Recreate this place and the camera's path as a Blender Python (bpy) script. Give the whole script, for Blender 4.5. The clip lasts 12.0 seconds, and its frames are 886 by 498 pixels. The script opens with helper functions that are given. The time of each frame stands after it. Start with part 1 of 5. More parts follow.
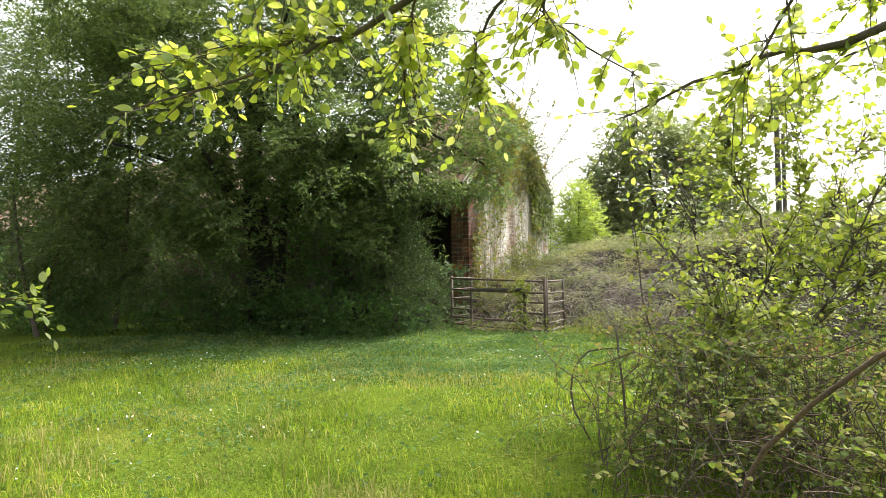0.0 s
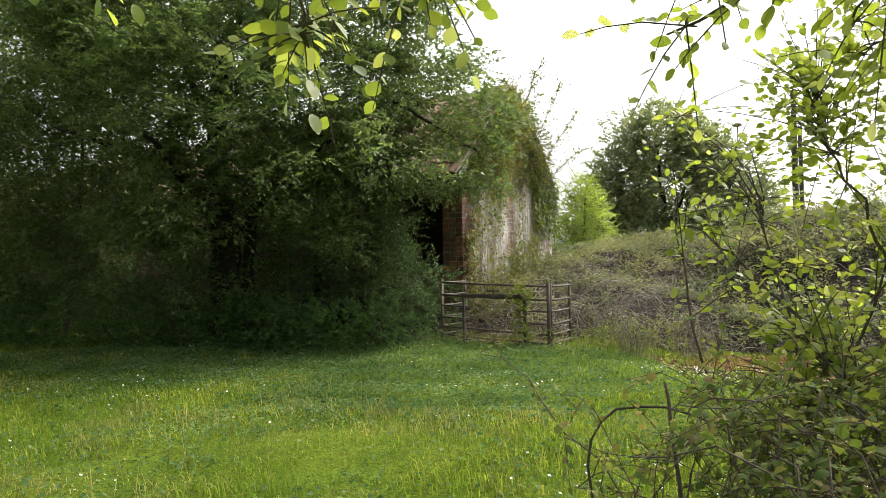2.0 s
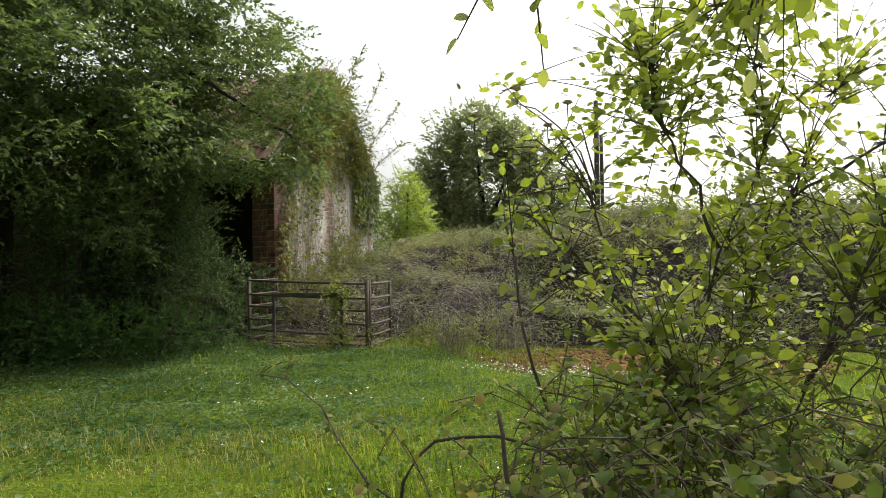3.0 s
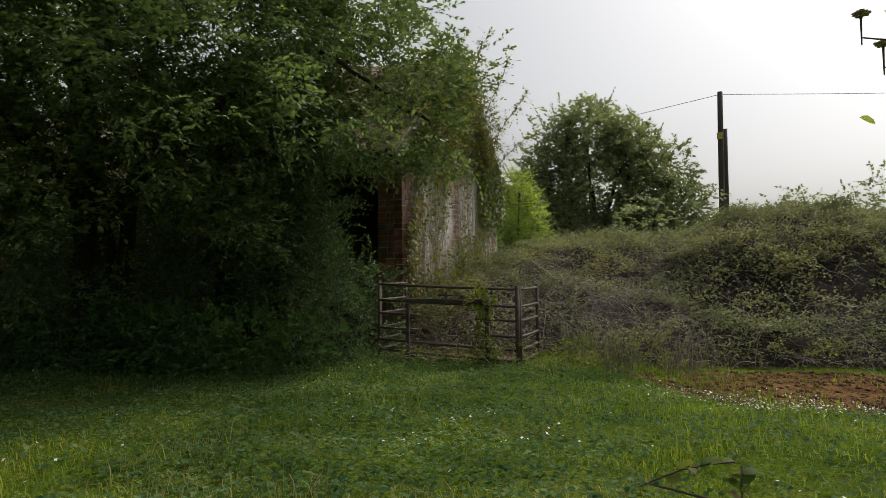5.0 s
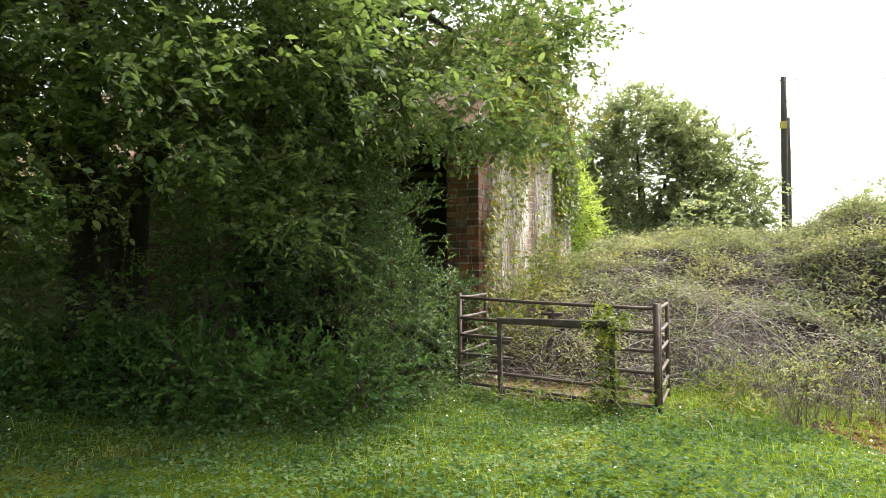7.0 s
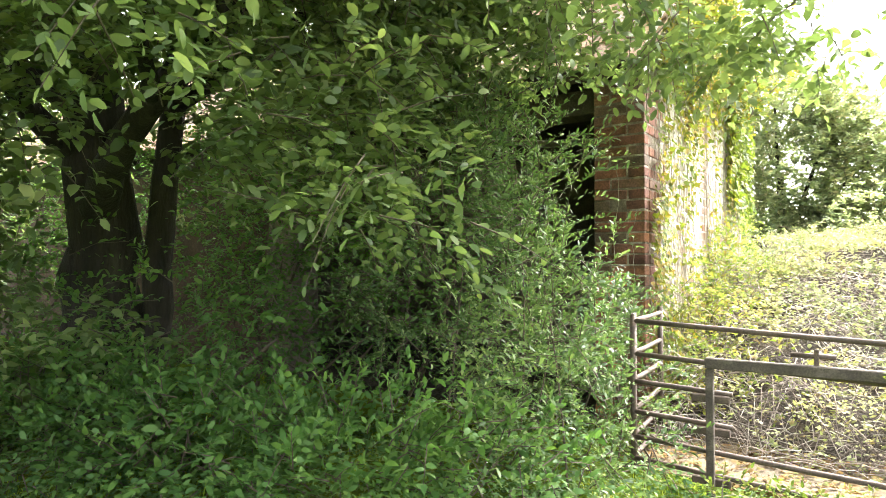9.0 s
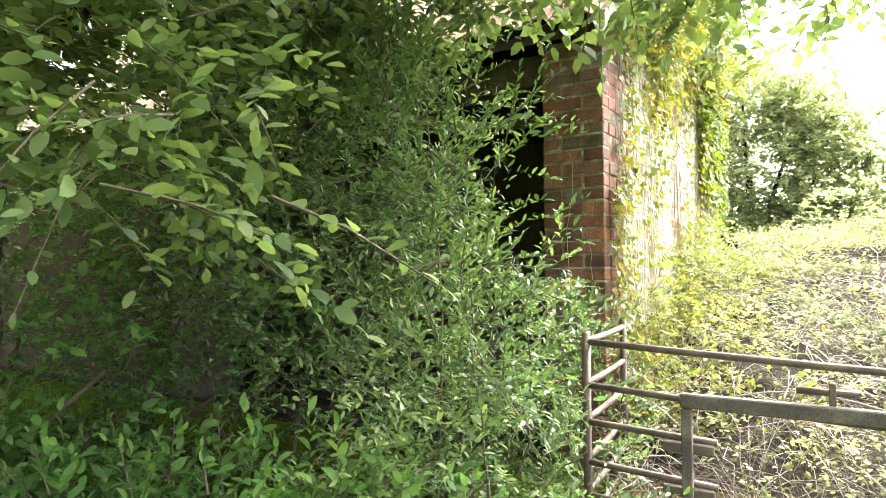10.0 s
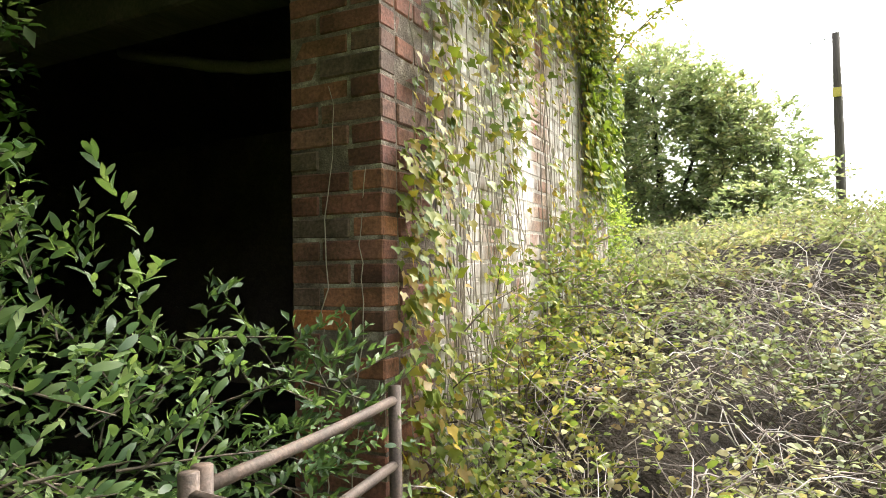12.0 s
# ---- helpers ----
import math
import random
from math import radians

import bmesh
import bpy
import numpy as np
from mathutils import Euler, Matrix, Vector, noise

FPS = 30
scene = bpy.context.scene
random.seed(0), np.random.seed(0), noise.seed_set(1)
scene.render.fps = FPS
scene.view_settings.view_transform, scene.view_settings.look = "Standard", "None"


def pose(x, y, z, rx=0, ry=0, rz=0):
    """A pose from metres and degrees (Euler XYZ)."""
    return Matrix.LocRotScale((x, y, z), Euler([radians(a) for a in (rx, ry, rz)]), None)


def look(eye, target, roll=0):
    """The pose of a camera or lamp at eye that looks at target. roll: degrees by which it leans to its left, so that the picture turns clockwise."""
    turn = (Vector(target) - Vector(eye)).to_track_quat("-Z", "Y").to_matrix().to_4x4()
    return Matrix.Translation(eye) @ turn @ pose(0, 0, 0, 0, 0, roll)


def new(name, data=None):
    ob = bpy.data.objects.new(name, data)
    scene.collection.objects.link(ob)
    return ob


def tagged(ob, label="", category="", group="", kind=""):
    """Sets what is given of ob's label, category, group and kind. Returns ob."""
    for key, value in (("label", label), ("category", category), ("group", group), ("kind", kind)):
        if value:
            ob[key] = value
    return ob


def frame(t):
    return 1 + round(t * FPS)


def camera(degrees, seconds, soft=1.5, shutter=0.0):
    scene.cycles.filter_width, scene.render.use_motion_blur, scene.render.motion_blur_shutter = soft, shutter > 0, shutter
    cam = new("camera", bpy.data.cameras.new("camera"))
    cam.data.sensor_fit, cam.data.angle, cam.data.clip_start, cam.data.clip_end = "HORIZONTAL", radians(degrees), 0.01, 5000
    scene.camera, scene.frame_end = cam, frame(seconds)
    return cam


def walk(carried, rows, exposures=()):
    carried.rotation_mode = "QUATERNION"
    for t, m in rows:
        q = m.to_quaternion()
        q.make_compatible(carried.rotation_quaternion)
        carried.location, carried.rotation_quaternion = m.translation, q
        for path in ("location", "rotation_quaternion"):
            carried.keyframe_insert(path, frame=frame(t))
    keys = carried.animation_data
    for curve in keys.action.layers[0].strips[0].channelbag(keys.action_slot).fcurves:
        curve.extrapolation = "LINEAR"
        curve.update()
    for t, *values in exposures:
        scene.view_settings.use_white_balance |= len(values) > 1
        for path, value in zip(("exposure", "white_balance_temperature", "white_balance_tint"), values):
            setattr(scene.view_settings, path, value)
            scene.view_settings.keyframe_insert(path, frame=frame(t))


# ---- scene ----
cam = camera(69.7, 12.0, soft=0.85)
PATH = [
    (0, (-0.359, 1.393, 1.04), (-1.44, 3.074, 1.102), -1.1),
    (0.5, (-0.467, 1.625, 1.035), (-1.545, 3.308, 1.096), -1.2),
    (1, (-0.632, 2.0, 1.043), (-1.723, 3.676, 1.104), -1.2),
    (1.5, (-0.797, 2.318, 1.072), (-1.886, 3.994, 1.134), -1.1),
    (2, (-0.91, 2.66, 1.086), (-2.001, 4.335, 1.146), -1.1),
    (2.5, (-0.947, 3.074, 1.12), (-1.729, 4.914, 1.168), -1.0),
    (2.7, (-0.998, 3.154, 1.098), (-1.596, 5.062, 1.137), -1.2),
    (4.3, (-1.734, 3.901, 1.021), (-2.341, 5.806, 1.072), -0.9),
    (4.5, (-1.835, 3.947, 1.029), (-2.49, 5.836, 1.082), -1.1),
    (5, (-2.194, 4.08, 1.043), (-3.048, 5.887, 1.106), -0.8),
    (5.5, (-2.508, 4.373, 1.086), (-3.395, 6.165, 1.143), -0.6),
    (6, (-2.873, 4.648, 1.108), (-3.777, 6.431, 1.163), -0.5),
    (6.5, (-3.189, 5.002, 1.148), (-4.091, 6.786, 1.201), -0.6),
    (7, (-3.613, 5.326, 1.172), (-4.517, 7.109, 1.223), -0.5),
    (7.5, (-4.029, 5.744, 1.19), (-4.958, 7.515, 1.24), -0.4),
    (7.7, (-4.181, 5.895, 1.178), (-5.138, 7.651, 1.226), -0.3),
    (9.3, (-5.082, 7.305, 1.177), (-6.243, 8.933, 1.235), 0.1),
    (9.5, (-5.154, 7.488, 1.165), (-6.299, 9.126, 1.227), 0.1),
    (10, (-5.167, 7.969, 1.189), (-6.244, 9.653, 1.254), -0.4),
    (10.5, (-5.157, 8.438, 1.15), (-6.097, 10.202, 1.215), -1.1),
    (11, (-5.217, 8.931, 1.177), (-6.079, 10.734, 1.24), -1.4),
    (11.5, (-5.237, 9.379, 1.207), (-6.089, 11.187, 1.276), -1.7),
    (12, (-5.272, 9.844, 1.25), (-6.152, 11.64, 1.309), -1.1),
]
EXPOSURES = [(0.0, 0.38), (1.0, 0.0), (2.0, -0.2), (2.5, -0.3), (4.5, -1.48), (5.0, -1.48), (6.0, -0.55), (6.5, 0.1), (7.5, 0.85), (9.5, 2.25), (10.5, 2.0), (11.5, 1.2), (12.0, 0.9)]
walk(cam, [(t, look(eye, target, roll)) for t, eye, target, roll in PATH], EXPOSURES)


# ---- light ----
SUN_AZ, SUN_EL = radians(24), radians(50)
world = bpy.data.worlds.new("sky")
scene.world = world
world.use_nodes = True
wn, wl = world.node_tree.nodes, world.node_tree.links
sky = wn.new("ShaderNodeTexSky")
sky.sky_type = "NISHITA"
sky.sun_disc = False
sky.sun_elevation, sky.sun_rotation = SUN_EL, SUN_AZ
sky.air_density, sky.dust_density, sky.ozone_density = 1.0, 6.0, 1.0
veil = wn.new("ShaderNodeHueSaturation")
veil.inputs["Saturation"].default_value = 0.22
veil.inputs["Value"].default_value = 2.25
wl.new(sky.outputs[0], veil.inputs["Color"])
wl.new(veil.outputs[0], wn["Background"].inputs["Color"])
wn["Background"].inputs["Strength"].default_value = 0.15
sun_data = bpy.data.lights.new("sun", "SUN")
sun_data.energy, sun_data.angle, sun_data.color = 4.2, radians(30), (1.0, 0.94, 0.83)
sun = new("sun", sun_data)
to_sun = Vector((math.sin(SUN_AZ) * math.cos(SUN_EL), math.cos(SUN_AZ) * math.cos(SUN_EL), math.sin(SUN_EL)))
sun.matrix_world = look(to_sun * 40, (0, 0, 0))


# ---- materials ----
def nodes(name):
    m = bpy.data.materials.new(name)
    m.use_nodes = True
    nt = m.node_tree
    return m, nt, nt.nodes["Principled BSDF"]


def ramp(nt, source, stops):
    r = nt.nodes.new("ShaderNodeValToRGB")
    e = r.color_ramp.elements
    while len(e) < len(stops):
        e.new(0.5)
    for el, (p, c) in zip(e, stops):
        el.position, el.color = p, (*c, 1)
    nt.links.new(source, r.inputs[0])
    return r.outputs[0]


def noise_tex(nt, scale, detail=5, stretch=(1, 1, 1), rough=0.6):
    co = nt.nodes.new("ShaderNodeNewGeometry")
    mp = nt.nodes.new("ShaderNodeMapping")
    mp.inputs["Scale"].default_value = stretch
    tx = nt.nodes.new("ShaderNodeTexNoise")
    tx.inputs["Scale"].default_value, tx.inputs["Detail"].default_value = scale, detail
    tx.inputs["Roughness"].default_value = rough
    nt.links.new(co.outputs["Position"], mp.inputs[0])
    nt.links.new(mp.outputs[0], tx.inputs["Vector"])
    return tx.outputs["Fac"]


def mixed(nt, fac, a, b, mode="MIX"):
    mx = nt.nodes.new("ShaderNodeMix")
    mx.data_type, mx.blend_type = "RGBA", mode
    for sock, v in ((mx.inputs[0], fac), (mx.inputs[6], a), (mx.inputs[7], b)):
        if isinstance(v, (int, float)):
            sock.default_value = v
        elif isinstance(v, tuple):
            sock.default_value = (*v, 1)
        else:
            nt.links.new(v, sock)
    return mx.outputs[2]


def relief(nt, bsdf, height, strength=0.5, depth=0.01):
    b = nt.nodes.new("ShaderNodeBump")
    b.inputs["Strength"].default_value, b.inputs["Distance"].default_value = strength, depth
    nt.links.new(height, b.inputs["Height"])
    nt.links.new(b.outputs[0], bsdf.inputs["Normal"])


def surface(name, stops, scale, stretch=(1, 1, 1), rough=0.8, bump=0.5, depth=0.01, fine=None, metal=0.0):
    """Two scales of noise: broad stains in the ramp's colours, fine grain over them."""
    m, nt, b = nodes(name)
    base = ramp(nt, noise_tex(nt, scale, 6, stretch), stops)
    grain = noise_tex(nt, fine or scale * 14, 4, stretch)
    shade = ramp(nt, grain, [(0.3, (0.62, 0.62, 0.62)), (0.7, (1.25, 1.25, 1.25))])
    nt.links.new(mixed(nt, 1.0, base, shade, "MULTIPLY"), b.inputs["Base Color"])
    b.inputs["Roughness"].default_value, b.inputs["Metallic"].default_value = rough, metal
    relief(nt, b, grain, bump, depth)
    return m


def per_piece(name, stops, rough=0.85, scale=18, white=0.0, bump=0.6):
    """Bricks and tiles: each piece its own colour, with grain and lime or lichen on it."""
    m, nt, b = nodes(name)
    info = nt.nodes.new("ShaderNodeObjectInfo")
    isl = nt.nodes.new("ShaderNodeNewGeometry")
    add = nt.nodes.new("ShaderNodeMath")
    add.operation = "ADD"
    nt.links.new(info.outputs["Random"], add.inputs[0])
    nt.links.new(isl.outputs["Random Per Island"], add.inputs[1])
    fr = nt.nodes.new("ShaderNodeMath")
    fr.operation = "FRACT"
    nt.links.new(add.outputs[0], fr.inputs[0])
    base = ramp(nt, fr.outputs[0], stops)
    grain = noise_tex(nt, scale * 4, 5)
    shade = ramp(nt, grain, [(0.28, (0.55, 0.55, 0.55)), (0.72, (1.3, 1.3, 1.3))])
    col = mixed(nt, 1.0, base, shade, "MULTIPLY")
    stain = ramp(nt, noise_tex(nt, 4.5, 7), [(0.36, (0.4, 0.4, 0.36)), (0.52, (0.9, 0.9, 0.9)), (0.68, (1.2, 1.15, 1.1))])
    col = mixed(nt, 1.0, col, stain, "MULTIPLY")
    if white:
        patch = ramp(nt, noise_tex(nt, 2.2, 7, (1, 1, 0.6)), [(white - 0.06, (0, 0, 0)), (white + 0.06, (1, 1, 1))])
        streak = ramp(nt, noise_tex(nt, 14, 6, (1, 1, 0.18)), [(0.34, (0.22, 0.175, 0.14)), (0.48, (0.48, 0.44, 0.39)), (0.64, (0.66, 0.63, 0.58))])
        col = mixed(nt, patch, col, streak)
    nt.links.new(col, b.inputs["Base Color"])
    b.inputs["Roughness"].default_value = rough
    relief(nt, b, grain, bump, 0.006)
    return m


def leafy(name, stops, through_col, share=0.4, rough=0.45, gloss=0.5, patchy_by=1.0):
    """Leaf: colour by leaf, some light passing through the blade."""
    m, nt, b = nodes(name)
    isl = nt.nodes.new("ShaderNodeNewGeometry")
    info = nt.nodes.new("ShaderNodeObjectInfo")
    add = nt.nodes.new("ShaderNodeMath")
    add.operation = "ADD"
    nt.links.new(info.outputs["Random"], add.inputs[0])
    nt.links.new(isl.outputs["Random Per Island"], add.inputs[1])
    fr = nt.nodes.new("ShaderNodeMath")
    fr.operation = "FRACT"
    nt.links.new(add.outputs[0], fr.inputs[0])
    col = ramp(nt, fr.outputs[0], stops)
    k = patchy_by
    broad = ramp(nt, noise_tex(nt, 1.1, 5), [(0.34, (1 - 0.4 * k, 1 - 0.32 * k, 1 - 0.4 * k)), (0.5, (0.95, 0.97, 0.95)), (0.66, (1 + 0.5 * k, 1 + 0.36 * k, 1 + 0.2 * k))])
    col = mixed(nt, 1.0, col, broad, "MULTIPLY")
    nt.links.new(col, b.inputs["Base Color"])
    b.inputs["Roughness"].default_value = rough
    b.inputs["Specular IOR Level"].default_value = gloss
    tr = nt.nodes.new("ShaderNodeBsdfTranslucent")
    nt.links.new(mixed(nt, 0.5, mixed(nt, 1.0, col, (2.2, 2.2, 1.4), "MULTIPLY"), through_col), tr.inputs["Color"])
    mx = nt.nodes.new("ShaderNodeMixShader")
    mx.inputs[0].default_value = share
    nt.links.new(b.outputs[0], mx.inputs[1])
    nt.links.new(tr.outputs[0], mx.inputs[2])
    nt.links.new(mx.outputs[0], nt.nodes["Material Output"].inputs["Surface"])
    return m


def greens(*cols):
    return [(i / max(1, len(cols) - 1), c) for i, c in enumerate(cols)]


M_TREE = leafy("willow_leaf", greens((0.038, 0.063, 0.025), (0.066, 0.107, 0.041), (0.105, 0.15, 0.058), (0.155, 0.19, 0.08)), (0.24, 0.325, 0.075), 0.42, 0.48, 0.32)
M_BRIGHT = leafy("young_leaf", greens((0.05, 0.1, 0.02), (0.1, 0.16, 0.025), (0.17, 0.23, 0.035), (0.24, 0.28, 0.05), (0.3, 0.32, 0.2)), (0.44, 0.48, 0.05), 0.54)
M_PRIVET = leafy("privet_leaf", greens((0.027, 0.056, 0.021), (0.05, 0.095, 0.035), (0.095, 0.15, 0.053), (0.16, 0.215, 0.09)), (0.19, 0.3, 0.06), 0.32, 0.48, 0.36)
M_UNDER = leafy("undergrowth_leaf", greens((0.034, 0.084, 0.022), (0.06, 0.132, 0.032), (0.095, 0.17, 0.042)), (0.17, 0.3, 0.05), 0.35, 0.55, 0.28)
M_IVY = leafy("ivy_leaf", greens((0.045, 0.085, 0.015), (0.09, 0.13, 0.018), (0.14, 0.17, 0.022), (0.19, 0.2, 0.025), (0.2, 0.14, 0.05), (0.34, 0.24, 0.018)), (0.28, 0.31, 0.03), 0.33, 0.5, 0.25)
M_IVYDARK = leafy("old_ivy_leaf", greens((0.04, 0.075, 0.012), (0.075, 0.115, 0.018), (0.12, 0.155, 0.024), (0.18, 0.19, 0.03)), (0.24, 0.32, 0.03), 0.35, 0.5, 0.3)
M_BRAMBLE = leafy("bramble_leaf", greens((0.1, 0.125, 0.06), (0.165, 0.195, 0.095), (0.22, 0.25, 0.13), (0.3, 0.32, 0.19), (0.22, 0.165, 0.1)), (0.25, 0.27, 0.09), 0.3, 0.62, 0.22)
M_FAR = leafy("far_leaf", greens((0.11, 0.14, 0.075), (0.165, 0.205, 0.11), (0.225, 0.26, 0.145), (0.28, 0.26, 0.17)), (0.28, 0.34, 0.14), 0.48)
M_LIME = leafy("lime_leaf", greens((0.18, 0.26, 0.05), (0.24, 0.32, 0.065), (0.29, 0.36, 0.09)), (0.5, 0.6, 0.11), 0.5)
M_GRASS = leafy("grass_blade", greens((0.08, 0.14, 0.015), (0.135, 0.21, 0.022), (0.195, 0.255, 0.03), (0.31, 0.29, 0.08)), (0.27, 0.38, 0.035), 0.4, 0.75, 0.05, 1.0)
M_STRAW = leafy("straw_blade", greens((0.15, 0.16, 0.04), (0.26, 0.24, 0.09), (0.36, 0.32, 0.15), (0.12, 0.17, 0.03)), (0.32, 0.33, 0.09), 0.35, 0.8, 0.05, 0.6)
M_CLOVER = leafy("clover_leaf", greens((0.034, 0.075, 0.03), (0.062, 0.122, 0.05), (0.1, 0.158, 0.07), (0.145, 0.185, 0.095)), (0.15, 0.26, 0.05), 0.34, 0.7, 0.06, 1.4)
M_CLUMP = leafy("clump_leaf", greens((0.055, 0.085, 0.02), (0.095, 0.14, 0.03), (0.14, 0.175, 0.045), (0.22, 0.215, 0.06), (0.2, 0.135, 0.07)), (0.25, 0.33, 0.05), 0.35, 0.6, 0.14)
M_SOIL = surface("soil_clod", [(0.3, (0.08, 0.045, 0.022)), (0.5, (0.17, 0.09, 0.042)), (0.7, (0.25, 0.14, 0.07))], 6, rough=1.0, bump=0.8)
M_DEADLEAF = leafy("dead_leaf", greens((0.05, 0.032, 0.02), (0.11, 0.07, 0.035), (0.2, 0.12, 0.05), (0.09, 0.11, 0.03)), (0.2, 0.12, 0.05), 0.15, 0.8, 0.15)
M_PETAL = surface("white_petal", [(0.3, (0.75, 0.75, 0.72)), (0.7, (0.82, 0.82, 0.8))], 20, rough=0.6, bump=0.1)
M_HEAD = leafy("flower_head", greens((0.24, 0.2, 0.16), (0.4, 0.35, 0.29)), (0.3, 0.27, 0.22), 0.45, 0.8, 0.1, 0.4)
M_BARK = surface("bark", [(0.3, (0.014, 0.012, 0.009)), (0.6, (0.032, 0.027, 0.02)), (0.8, (0.062, 0.058, 0.038))], 7, (1, 1, 0.22), 0.95, 1.0, 0.035, fine=26)
M_TWIG = surface("twig_bark", [(0.3, (0.05, 0.04, 0.03)), (0.7, (0.13, 0.1, 0.07))], 8, rough=0.85)
m, nt, b = nodes("dead_cane")
isl = nt.nodes.new("ShaderNodeNewGeometry")
col = ramp(nt, isl.outputs["Random Per Island"], [(0.0, (0.075, 0.055, 0.045)), (0.4, (0.165, 0.13, 0.11)), (0.78, (0.29, 0.245, 0.21)), (1.0, (0.5, 0.46, 0.41))])
grain = noise_tex(nt, 70, 4)
nt.links.new(mixed(nt, 1.0, col, ramp(nt, grain, [(0.3, (0.7, 0.7, 0.7)), (0.7, (1.25, 1.25, 1.25))]), "MULTIPLY"), b.inputs["Base Color"])
b.inputs["Roughness"].default_value = 0.75
M_CANE = m
M_DEADTWIG = surface("dead_twig", [(0.3, (0.06, 0.04, 0.025)), (0.7, (0.17, 0.11, 0.07))], 8, rough=0.9)
M_IVYSTEM = surface("ivy_stem", [(0.3, (0.2, 0.16, 0.12)), (0.7, (0.46, 0.41, 0.34))], 5, (1, 1, 0.2), 0.9)
# Brown litter for floor and bramble core, darkened to stand for shaded gaps.
M_LITTERSHADE = surface("litter_gap_shade", [(0.3, (0.02, 0.015, 0.011)), (0.55, (0.05, 0.038, 0.028)), (0.75, (0.1, 0.078, 0.056))], 3, rough=1.0, bump=1.0, depth=0.05, fine=30)
M_BRICK = per_piece("red_brick", [(0.0, (0.15, 0.062, 0.045)), (0.35, (0.25, 0.1, 0.066)), (0.6, (0.23, 0.11, 0.08)), (0.8, (0.14, 0.095, 0.072)), (0.95, (0.29, 0.12, 0.075)), (1.0, (0.34, 0.15, 0.08))])
M_LIMEBRICK = per_piece("limewashed_brick", [(0.0, (0.33, 0.2, 0.14)), (0.5, (0.42, 0.3, 0.22)), (1.0, (0.3, 0.14, 0.09))], white=0.45)
M_TILE = per_piece("clay_pantile", [(0.0, (0.3, 0.19, 0.13)), (0.4, (0.4, 0.27, 0.19)), (0.75, (0.36, 0.3, 0.24)), (1.0, (0.28, 0.15, 0.1))])
M_MORTAR = surface("lime_mortar", [(0.32, (0.085, 0.065, 0.05)), (0.52, (0.2, 0.16, 0.125)), (0.68, (0.44, 0.39, 0.33))], 11, rough=0.95, bump=0.8)
M_LIMEWASH = surface("limewash", [(0.3, (0.3, 0.25, 0.2)), (0.5, (0.48, 0.44, 0.38)), (0.7, (0.62, 0.59, 0.53))], 3, rough=0.95, bump=0.8)
# Dull grey-brown brick of the inner walls and the far pillar.
M_INSIDE = surface("dull_brick", [(0.3, (0.13, 0.105, 0.09)), (0.7, (0.24, 0.19, 0.165))], 3, rough=0.95)
# Brick tone darkened: the shade on the front wall is in the colour.
M_FRONT = surface("shade_toned_brick", [(0.3, (0.06, 0.038, 0.03)), (0.7, (0.13, 0.08, 0.06))], 3, rough=0.95)
M_ORANGE = per_piece("orange_brick", [(0.0, (0.36, 0.13, 0.05)), (1.0, (0.42, 0.16, 0.06))])
M_TIMBER = surface("old_timber", [(0.3, (0.045, 0.035, 0.028)), (0.7, (0.1, 0.08, 0.062))], 4, (1, 0.15, 1), 0.9)
M_VERGE = surface("pale_verge", [(0.3, (0.5, 0.49, 0.46)), (0.7, (0.7, 0.69, 0.66))], 5, rough=0.85)
M_RUST = surface("rusty_steel", [(0.3, (0.06, 0.044, 0.036)), (0.55, (0.1, 0.073, 0.058)), (0.75, (0.18, 0.12, 0.085))], 9, rough=0.7, bump=0.4, depth=0.003, fine=130, metal=0.25)
M_GREYBAR = surface("grey_bar", [(0.3, (0.045, 0.036, 0.03)), (0.55, (0.085, 0.068, 0.056)), (0.75, (0.19, 0.165, 0.135))], 7, rough=0.8, bump=0.4, depth=0.003, fine=130, metal=0.2)
M_CONCRETE = surface("mossy_concrete", [(0.3, (0.06, 0.05, 0.035)), (0.5, (0.13, 0.1, 0.065)), (0.66, (0.2, 0.12, 0.03)), (0.8, (0.2, 0.17, 0.13))], 5, rough=0.95, bump=0.8)
M_POLE = surface("creosoted_pole", [(0.3, (0.05, 0.042, 0.036)), (0.7, (0.11, 0.095, 0.08))], 2, (1, 1, 0.1), 0.9)
M_YELLOW = surface("yellow_plate", [(0.3, (0.5, 0.42, 0.06)), (0.7, (0.6, 0.5, 0.1))], 4, rough=0.5)
M_WIRE = surface("dull_wire", [(0.3, (0.2, 0.2, 0.2)), (0.7, (0.3, 0.3, 0.3))], 4, rough=0.6)

m, nt, b = nodes("meadow")
turf = ramp(nt, noise_tex(nt, 0.9, 8), [(0.3, (0.06, 0.1, 0.012)), (0.55, (0.11, 0.155, 0.018)), (0.75, (0.17, 0.175, 0.035))])
soil = ramp(nt, noise_tex(nt, 4, 8), [(0.3, (0.07, 0.04, 0.02)), (0.48, (0.15, 0.08, 0.035)), (0.6, (0.22, 0.12, 0.055)), (0.72, (0.09, 0.085, 0.03))])
co = nt.nodes.new("ShaderNodeTexCoord")
mp = nt.nodes.new("ShaderNodeMapping")
mp.vector_type = "POINT"
mp.inputs["Location"].default_value = (1.1 / 2.1, -11.3 / 1.15, 0)
mp.inputs["Scale"].default_value = (1 / 2.1, 1 / 1.15, 0)
ln = nt.nodes.new("ShaderNodeVectorMath")
ln.operation = "LENGTH"
nt.links.new(co.outputs["Object"], mp.inputs[0])
nt.links.new(mp.outputs[0], ln.inputs[0])
wob = nt.nodes.new("ShaderNodeMath")
wob.operation = "MULTIPLY_ADD"
